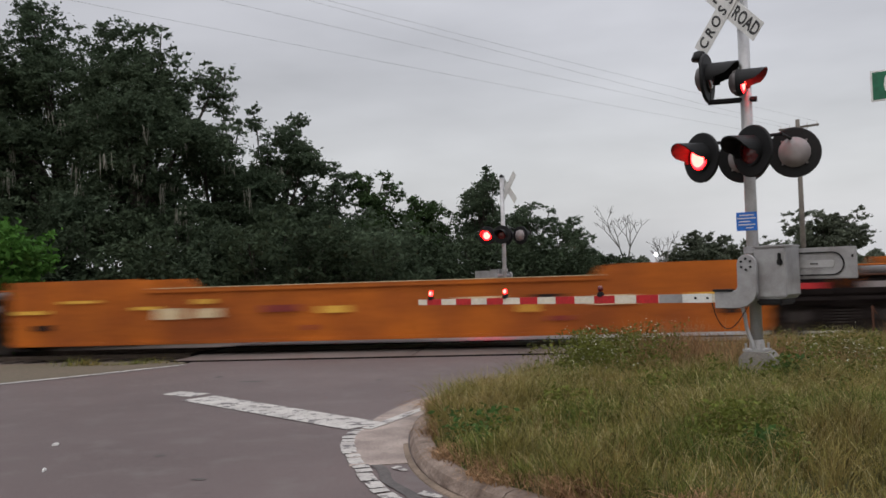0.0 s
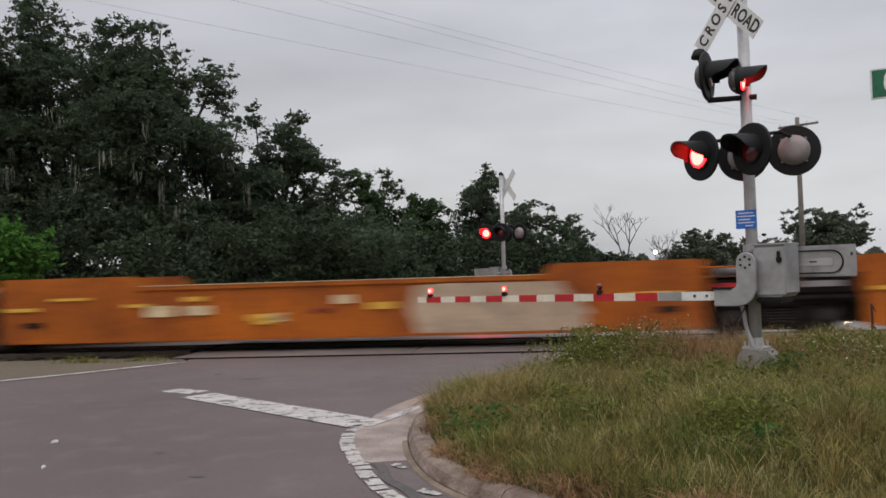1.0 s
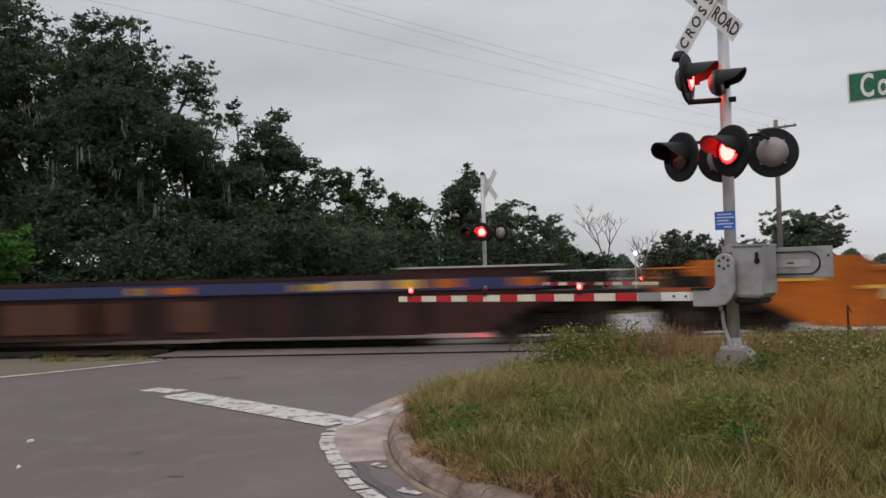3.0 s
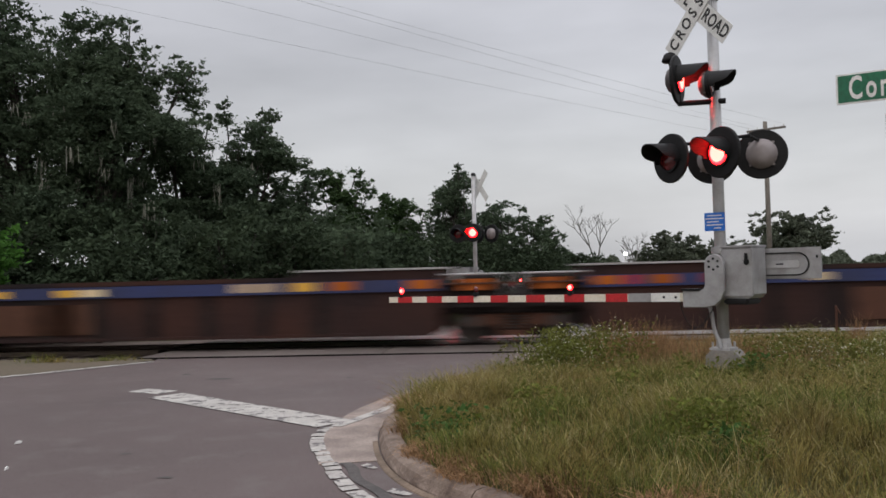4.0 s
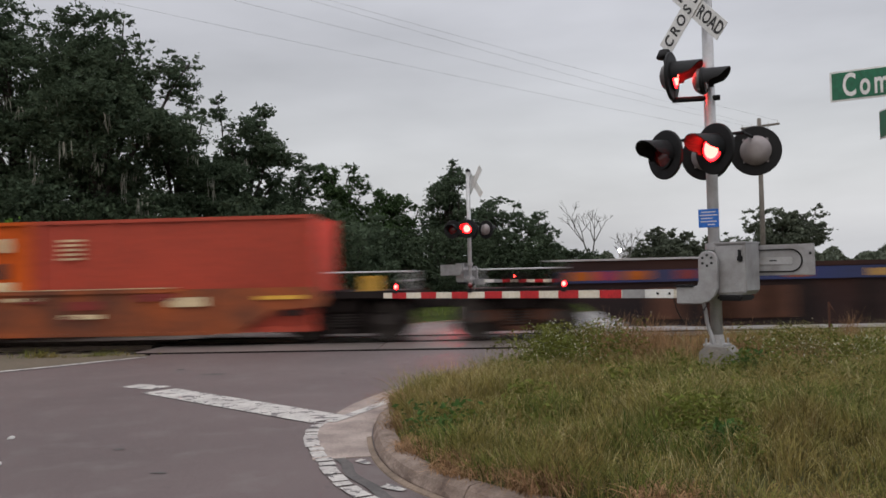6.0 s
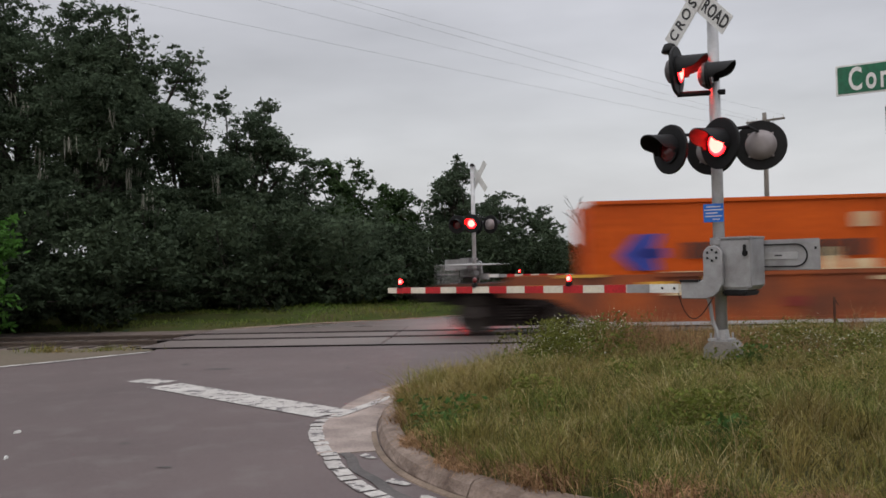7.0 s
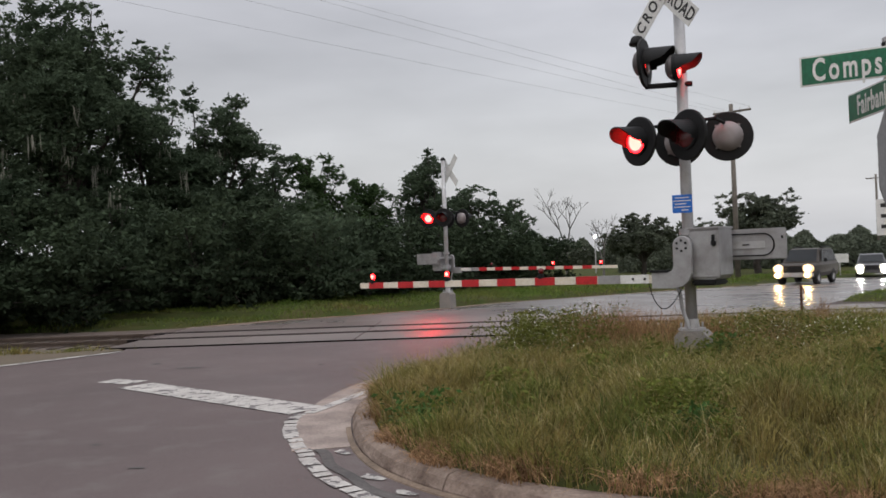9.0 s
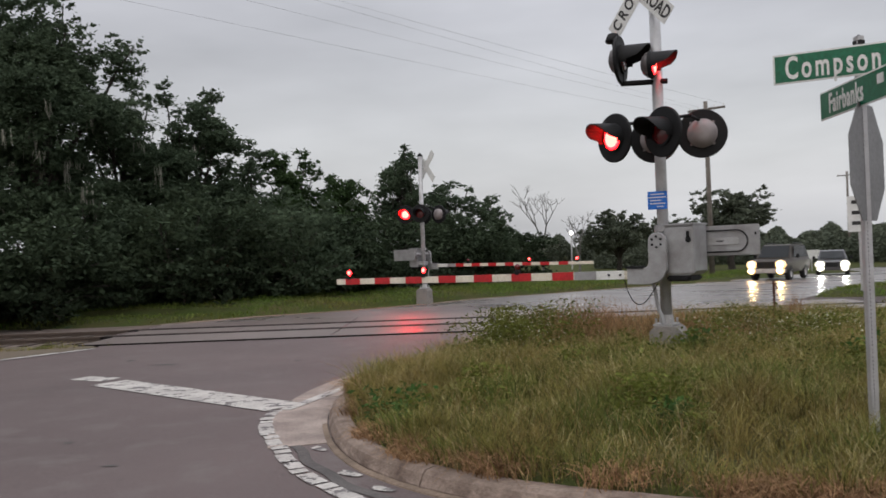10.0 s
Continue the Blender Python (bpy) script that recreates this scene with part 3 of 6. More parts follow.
def signal_lamp(parent, at, can, phase, disc=0.285, beam=False):
    """One flashing lamp that faces local -y: round backing, can, hood, lens ring and a drum that glows on one side."""
    lamp = part("lamp", lathe(bmesh.new(), [(0.0, -0.02), (disc - 0.01, -0.02), (disc, -0.012), (disc, 0.012), (disc - 0.01, 0.02), (0.0, 0.02)], 36, pose(0, 0, 0, 90)), M["black"], parent, "round black lamp with a hood")
    lamp.matrix_basis = at
    part("can", lathe(bmesh.new(), [(0.0, -0.13), (0.07, -0.125), (0.125, -0.10), (0.155, -0.06), (0.172, -0.045), (0.172, -0.02)], 28, pose(0, 0, 0, 90)), can, lamp, "grey rounded housing behind the disc", True)
    for k in range(4):
        a = math.radians(45 + 90 * k)
        bm = bmesh.new()
        box(bm, 0.18 * math.cos(a) - 0.012, 0.18 * math.cos(a) + 0.012, 0.018, 0.05, 0.18 * math.sin(a) - 0.012, 0.18 * math.sin(a) + 0.012, 0.003)
        part("clip", bm, can, lamp)
    # hood: a half pipe, longer above
    bm = bmesh.new()
    n, rows = 20, []
    for k in range(n + 1):
        a = math.radians(-20 + 220 * k / n)
        reach = 0.09 + 0.24 * max(0.0, math.sin(a) + 0.12) ** 0.35 if math.sin(a) > -0.12 else 0.09
        c, s = math.cos(a) * 0.172, math.sin(a) * 0.172
        c2, s2 = math.cos(a) * 0.160, math.sin(a) * 0.160
        drop = -0.02 * max(0.0, math.sin(a))
        rows.append([bm.verts.new((c, -0.015, s)), bm.verts.new((c, -0.015 - reach, s + drop)), bm.verts.new((c2, -0.015 - reach, s2 + drop)), bm.verts.new((c2, -0.015, s2))])
    for a, b in zip(rows, rows[1:]):
        for i, j in ((0, 1), (1, 2), (2, 3)):
            bm.faces.new((a[i], a[j], b[j], b[i]))
    bmesh.ops.recalc_face_normals(bm, faces=bm.faces)
    part("hood", bm, M["black"], lamp, "black sheet metal hood")
    part("lens_ring", lathe(bmesh.new(), [(0.14, 0.02), (0.165, 0.02), (0.165, 0.045), (0.14, 0.045), (0.14, 0.02)], 28, pose(0, 0, 0, 90)), M["black"], lamp)
    # the drum: a flat bulged disc, glowing on one side, dark on the other
    bm = bmesh.new()
    lathe(bm, [(0.0, 0.035), (0.06, 0.032), (0.11, 0.022), (0.145, 0.004)], 28, pose(0, 0, 0, 90))
    k = len(bm.faces)
    lathe(bm, [(0.145, 0.002), (0.11, -0.02), (0.06, -0.03), (0.0, -0.033)], 28, pose(0, 0, 0, 90))
    bm.faces.ensure_lookup_table()
    for i, f in enumerate(bm.faces):
        r = (f.calc_center_median().xz).length
        f.material_index = 2 if i >= k else (1 if r < 0.085 else 0)
    bmesh.ops.recalc_face_normals(bm, faces=bm.faces)
    drum = part("lens_drum", bm, [M["beam_glow"], M["beam_core"], M["red_dark"]] if beam else [M["red_glow"], M["red_core"], M["red_dark"]], lamp, "red lens lit on one side", True)
    DRUMS.append((drum, (0, -0.03, 0), phase))
    return lamp


def arm_light(parent, x, z, phase):
    bm = bmesh.new()
    box(bm, x - 0.035, x + 0.035, -0.355, -0.285, z - 0.01, z + 0.05, 0.01)
    light = part("arm_light", bm, M["black"], parent, "small red warning light on the arm")
    bm = bmesh.new()
    lathe(bm, [(0.0, 0.026), (0.018, 0.022), (0.029, 0.016), (0.036, 0.004)], 16, pose(0, 0, 0, 90))
    k = len(bm.faces)
    lathe(bm, [(0.041, 0.004), (0.041, -0.004), (0.028, -0.02), (0.0, -0.026)], 16, pose(0, 0, 0, 90))
    bm.faces.ensure_lookup_table()
    for i, f in enumerate(bm.faces):
        f.material_index = 1 if (i >= k and phase is not None) else (2 if f.calc_center_median().xz.length < 0.025 else 0)
    drum = part("lens_drum", bm, [M["red_glow"], M["red_dark"], M["red_core"]], light, "small red lens", True)
    drum.location = (x, -0.32, z + 0.09)
    if phase is not None:
        DRUMS.append((drum, (x, -0.32, z + 0.09), phase))


def crossbuck(parent, z, y, front):
    """Two crossed white boards with black letters, facing local -y."""
    for lean, text, dy in ((45, "CROSSING", -0.012), (-45, "RAILROAD", 0.0)):
        bm = bmesh.new()
        box(bm, -0.61, 0.61, -0.004, 0.004, -0.114, 0.114, 0.003)
        board = part("crossbuck_board", bm, M["sign_white"], parent, "white reflective board with black letters")
        board.matrix_basis = pose(-0.11, y + dy, z, 0, 0, -18) @ pose(0, 0, 0, 0, -lean, 0)
        if front:
            for k, ch in enumerate(text):
                lettering("letter", ch, 0.205, M["sign_black"], board, pose((k - 3.5) * 0.142 if text[0] == "C" else math.copysign(0.19 + 0.118 * (k - 4 if k > 3 else 3 - k), k - 3.5), -0.0065, 0.0, 90), 0.78, bold=0.005)


def crossing_signal(name, at, base_z, front_aim, back_aim, upper, label, reach=5.17, lights=((-4.9, None), (-3.42, 0), (-1.85, 1))):
    sig = thing(name, label, "crossing signal", at)
    bm = bmesh.new()
    extrude_outline(bm, [(-0.2, base_z - 0.2), (0.2, base_z - 0.2), (0.185, base_z + 0.27), (0.13, base_z + 0.33), (-0.13, base_z + 0.33), (-0.185, base_z + 0.27)], 0.36, pose(0, -0.18, 0))
    part("foundation", bm, M["foundation"], sig, "weathered concrete foundation").matrix_basis = pose(0.02, 0, 0, 0, 0, 12)
    bm = tube(bmesh.new(), (0, 0, base_z + 0.28), (0, 0, 4.62), 0.066, 0.063, 20)
    part("mast", bm, M["galvanised"], sig, "galvanised steel mast", True)
    part("mast_cap", lathe(bmesh.new(), [(0.075, 4.61), (0.075, 4.65), (0.04, 4.70), (0.0, 4.71)], 16), M["black"], sig)
    bm = bmesh.new()
    box(bm, -0.12, 0.12, -0.12, 0.12, base_z + 0.33, base_z + 0.36, 0.006)
    for x in (-0.09, 0.09):
        for y in (-0.09, 0.09):
            tube(bm, (x, y, base_z + 0.33), (x, y, base_z + 0.42), 0.014, None, 8)
    tube(bm, (0, 0, base_z + 0.35), (0, 0, base_z + 0.46), 0.09, 0.075, 16)
    part("base_plate", bm, M["galvanised"], sig, "bolted steel base")
    # lower pairs, on one crossarm
    bm = tube(bmesh.new(), (-0.40, 0, 2.99), (0.40, 0, 2.99), 0.02, None, 10)
    for x, y in ((-0.36, -0.3), (0.2, -0.3), (-0.2, 0.3), (0.38, 0.3)):
        tube(bm, (x, 0, 2.99), (x, y, 2.96), 0.018, None, 8)
    part("crossarm", bm, M["black"], sig, "thin black crossarm")
    part("junction_box", tube(bmesh.new(), (0, 0, 2.94), (0, 0, 3.04), 0.095, None, 16), M["black"], sig)
    for x, phase in ((-0.39, 0), (0.205, 1)):
        signal_lamp(sig, pose(x, -0.36, 2.79, 0, 0, front_aim), M["lamp_back"], phase)
        signal_lamp(sig, pose(-x, 0.32, 2.81, 0, 0, back_aim), M["lamp_back"], phase, beam=not upper)
    if upper:
        bm = tube(bmesh.new(), (0.12, 0.02, 3.43), (-0.38, -0.16, 3.45), 0.032, None, 10)
        tube(bm, (-0.37, -0.16, 3.45), (-0.37, -0.16, 3.6), 0.03, None, 8)
        part("crossarm", bm, M["black"], sig, "short black bracket")
        signal_lamp(sig, pose(-0.36, -0.2, 3.72, 0, 0, upper), M["lamp_dark"], 1)
        signal_lamp(sig, pose(0.02, -0.2, 3.60, 0, 0, upper) @ Matrix.Scale(0.85, 4), M["lamp_dark"], 0, 0.185)
        part("bell", lathe(bmesh.new(), [(0.0, 0.1), (0.06, 0.08), (0.095, 0.0), (0.085, -0.02), (0.0, -0.02)], 20, pose(-0.47, -0.15, 3.98)), M["black"], sig, "black warning bell", True)
        part("bell_bracket", tube(bmesh.new(), (-0.47, -0.15, 3.97), (-0.4, -0.17, 3.75), 0.025, None, 8), M["black"], sig)
    crossbuck(sig, 4.525 if upper else 4.27, -0.15, bool(upper))
    bm = bmesh.new()
    box(bm, -0.03, 0.03, -0.12, 0.0, 4.5, 4.66, 0.004)
    part("crossbuck_bracket", bm, M["galvanised"], sig)
    # small blue notice
    if upper:
        bm = bmesh.new()
        box(bm, -0.112, 0.112, -0.085, -0.079, 1.945, 2.155, 0.002)
        notice = part("notice", bm, M["sign_blue"], sig, "small blue notice plate with white lines")
        notice.matrix_basis = pose(-0.04, 0, -0.005, 0, 0, 14)
        bm = bmesh.new()
        for k, (w, x) in enumerate(((0.16, 0), (0.2, 0), (0.13, -0.02), (0.18, 0), (0.08, 0.03))):
            box(bm, x - w / 2, x + w / 2, -0.088, -0.0855, 2.115 - k * 0.036, 2.127 - k * 0.036)
        part("notice_lines", bm, M["sign_white"], notice)
    # gate machine
    mech = part("gate_machine", extrude_outline(bmesh.new(), [(0.12, 1.17), (0.40, 1.17), (0.45, 1.22), (0.45, 1.74), (0.12, 1.74)], 0.38, pose(0, -0.22, 0)), M["aluminium"], sig, "cast aluminium gate machine housing")
    bm = bmesh.new()
    box(bm, 0.11, 0.46, -0.245, -0.215, 1.19, 1.715, 0.012)
    part("door", bm, M["aluminium"], mech, "housing door")
    bm = bmesh.new()
    box(bm, 0.385, 0.415, -0.275, -0.243, 1.54, 1.67, 0.006)
    box(bm, 0.37, 0.43, -0.262, -0.243, 1.55, 1.6, 0.006)
    part("latch", bm, M["black"], mech, "black latch")
    part("lid", box(bmesh.new(), 0.10, 0.465, -0.25, 0.175, 1.735, 1.76, 0.008), M["aluminium"], mech)
    part("bottom_cover", box(bmesh.new(), 0.12, 0.40, -0.24, 0.14, 1.105, 1.175, 0.02), M["black"], mech)
    part("mast_clamp", tube(bmesh.new(), (0, 0, 1.68), (0, 0, 1.76), 0.1, None, 16), M["aluminium"], sig)
    part("mast_clamp", box(bmesh.new(), -0.09, 0.13, -0.11, 0.11, 1.22, 1.34, 0.01), M["aluminium"], sig)
    # pivot arm: round head with bolts, bending down and out to the gate
    bm = bmesh.new()
    out = [(0.11 * math.cos(math.radians(a)), 1.56 + 0.11 * math.sin(math.radians(a))) for a in range(0, 181, 20)]
    out += [(-0.11, 1.33), (-0.125, 1.285), (-0.16, 1.27), (-0.38, 1.27), (-0.38, 1.075), (-0.1, 1.075), (0.0, 1.10), (0.07, 1.16), (0.11, 1.25)]
    extrude_outline(bm, out, 0.05, pose(0.065, -0.34, 0))
    bmesh.ops.bevel(bm, geom=bm.edges[:], offset=0.008, segments=1, affect="EDGES")
    pivot = part("pivot_arm", bm, M["aluminium"], sig, "grey bent pivot arm with a bolted head")
    for k in range(6):
        a = math.radians(60 * k + 30)
        bm = tube(bmesh.new(), (0.065 + 0.06 * math.cos(a), -0.345, 1.56 + 0.06 * math.sin(a)), (0.065 + 0.06 * math.cos(a), -0.352, 1.56 + 0.06 * math.sin(a)), 0.014, None, 8)
        part("bolt", bm, M["black"], pivot)
    part("shaft", tube(bmesh.new(), (0.065, -0.33, 1.56), (0.065, 0.3, 1.56), 0.045, None, 16), M["aluminium"], sig)
    part("bracket", box(bmesh.new(), -0.33, -0.1, -0.36, -0.28, 1.262, 1.29, 0.006), M["black"], pivot)
    # counterweight arm with a slotted plate
    bm = bmesh.new()
    box(bm, 0.15, 1.03, 0.215, 0.245, 1.375, 1.72, 0.008)
    cw = part("counterweight", bm, M["aluminium"], sig, "slotted grey counterweight plate")
    bm = bmesh.new()
    ring = [(0.78 + 0.13 * math.cos(math.radians(a)), 1.54 + 0.13 * math.sin(math.radians(a))) for a in range(-90, 91, 15)] + [(0.3, 1.67), (0.3, 1.41)]
    inner = [(0.78 + 0.115 * math.cos(math.radians(a)), 1.54 + 0.115 * math.sin(math.radians(a))) for a in range(-90, 91, 15)] + [(0.315, 1.655), (0.315, 1.425)]
    n = len(ring)
    vo, vi = [bm.verts.new((x, 0.208, z)) for x, z in ring], [bm.verts.new((x, 0.208, z)) for x, z in inner]
    for k in range(n):
        bm.faces.new((vo[k], vo[(k + 1) % n], vi[(k + 1) % n], vi[k]))
    bmesh.ops.recalc_face_normals(bm, faces=bm.faces)
    bmesh.ops.solidify(bm, geom=bm.faces[:], thickness=0.006)
    part("slot", bm, M["black"], cw)
    bm = bmesh.new()
    box(bm, 0.35, 0.8, 0.209, 0.216, 1.5, 1.58, 0.01)
    part("weight_bar", bm, M["galvanised"], cw)
    bm = bmesh.new()
    box(bm, 0.98, 1.0, 0.208, 0.216, 1.6, 1.63)
    part("bolt", bm, M["black"], cw)
    part("weight_mark", box(bmesh.new(), 0.55, 0.63, 0.203, 0.21, 1.535, 1.548), M["black"], cw)
    # gate arm
    arm = part("gate_arm", extrude_outline(bmesh.new(), [(-0.3, 1.143), (-0.3, 1.24), (-reach, 1.195), (-reach, 1.112)], 0.025, pose(0, -0.33, 0)), M["arm_white"], sig, "gate arm in red and white bands, lowered")

    def band(x0, x1, mat, nm):
        def z(x, lo):
            k = (x + 0.3) / (0.3 - reach)
            return (1.143 - 0.031 * k - 0.002) if lo else (1.24 - 0.045 * k + 0.002)
        part(nm, extrude_outline(bmesh.new(), [(x0, z(x0, True)), (x0, z(x0, False)), (x1, z(x1, False)), (x1, z(x1, True))], 0.033, pose(0, -0.334, 0)), mat, arm)
    band(-0.353, -0.716, M["sign_white"], "arm_sleeve")
    band(-0.716, -1.017, M["aluminium"], "arm_sleeve")
    for k in range(7):
        x = -1.03 - k * 0.607
        band(x, x - 0.3, M["red_reflective"], "red_band")
    for x in (-0.4, -0.55):
        part("arm_bolt", box(bmesh.new(), x - 0.012, x + 0.012, -0.345, -0.33, 1.18, 1.205), M["black"], arm)
    for x, phase in lights:
        arm_light(arm, x, 1.24 - 0.045 * (x + 0.3) / (0.3 - reach), phase)
    # cables
    pts = [Vector((-0.36 + 0.36 * k / 14, -0.32 + 0.2 * k / 14, 1.14 - 0.3 * math.sin(math.pi * (k / 14) ** 0.75))) for k in range(15)]
    part("cable", pipe(bmesh.new(), pts, 0.006, 5), M["black"], sig, "hanging black cable")
    pts = [Vector((-0.10 + 0.014 * k + 0.008 * math.sin(k * 1.1), -0.13, 1.10 - 0.062 * k)) for k in range(9)]
    part("conduit", pipe(bmesh.new(), pts, 0.022, 8), M["aluminium"], sig, "grey flexible conduit")
    return sig


ROAD_TURN = math.degrees(math.atan2(-0.65, 0.76))
crossing_signal("crossing_signal", pose(2.85, 9.53, 0, 0, 0, ROAD_TURN), 0.25, -22, 204, 102, "railway crossing signal with lowered gate, lit red, in long grass")
crossing_signal("crossing_signal", pose(0.1, 25.6, 0, 0, 0, ROAD_TURN + 180), 0.16, 0, 204, None, "crossing signal with lowered gate beyond the track", 5.75, ((-5.25, None), (-3.7, 1), (-1.5, 0)))


# ---- train ----
SPEED = 18.1
TRAIN = []


def truck_parts(car, x, frame_m):
    """A two-axle bogie under a car at x."""
    bm = bmesh.new()
    for y in (-1.0, 1.0):
        extrude_outline(bm, [(x - 1.15, 0.42), (x - 0.9, 0.62), (x - 0.3, 0.66), (x - 0.2, 0.3), (x + 0.2, 0.3), (x + 0.3, 0.66), (x + 0.9, 0.62), (x + 1.15, 0.42), (x + 0.8, 0.36), (x + 0.4, 0.45), (x + 0.25, 0.2), (x - 0.25, 0.2), (x - 0.4, 0.45), (x - 0.8, 0.36)], 0.12, pose(0, y - 0.06, 0))
    box(bm, x - 0.25, x + 0.25, -0.95, 0.95, 0.35, 0.7, 0.03)
    part("bogie_frame", bm, frame_m, car, "dark cast bogie frame")
    bm = bmesh.new()
    box(bm, x - 0.42, x + 0.42, -1.12, 1.12, 0.66, 0.93, 0.03)
    box(bm, x - 1.0, x + 1.0, -0.3, 0.3, 0.7, 0.93, 0.03)
    part("bolster", bm, M["underframe"], car, "grimy bolster over the bogie")
    bm = bmesh.new()
    box(bm, x - 1.32, x + 1.32, -0.62, -0.5, 0.16, 0.5, 0.02)
    for dx in (-1.28, -0.38, 0.38, 1.28):
        box(bm, x + dx - 0.06, x + dx + 0.06, -0.85, 0.85, 0.3, 0.46, 0.015)
    tube(bm, (x - 1.1, -0.42, 0.62), (x + 1.1, -0.42, 0.52), 0.03, None, 6)
    part("brake_rigging", bm, M["underframe"], car, "dark brake beams and rods")
    for dx in (-0.16, 0.0, 0.16):
        bm = bmesh.new()
        for k in range(5):
            tube(bm, (x + dx, -1.0, 0.34 + 0.06 * k), (x + dx, -1.0, 0.37 + 0.06 * k), 0.07, None, 10)
        part("spring", bm, M["wheel_steel"], car)
    for dx in (-0.89, 0.89):
        part("axle_box", box(bmesh.new(), x + dx - 0.14, x + dx + 0.14, -1.16, -1.02, 0.36, 0.6, 0.03), M["wheel_steel"], car)
    for dx in (-0.89, 0.89):
        bm = bmesh.new()
        for y in (-0.755, 0.755):
            s = 1 if y > 0 else -1
            lathe(bm, [(0.0, -0.02), (0.1, -0.05), (0.14, -0.01), (0.36, -0.02), (0.42, -0.05), (0.42, 0.07), (0.46, 0.075), (0.46, 0.1), (0.36, 0.06), (0.0, 0.08)], 24, pose(0, y, 0, 90 * s))
        tube(bm, (0, -0.75, 0), (0, 0.75, 0), 0.08, None, 10)
        bmesh.ops.recalc_face_normals(bm, faces=bm.faces)
        w = part("wheelset", bm, M["wheel_steel"], car, "worn steel wheelset")
        w.location = (x + dx, 0, 0.46)


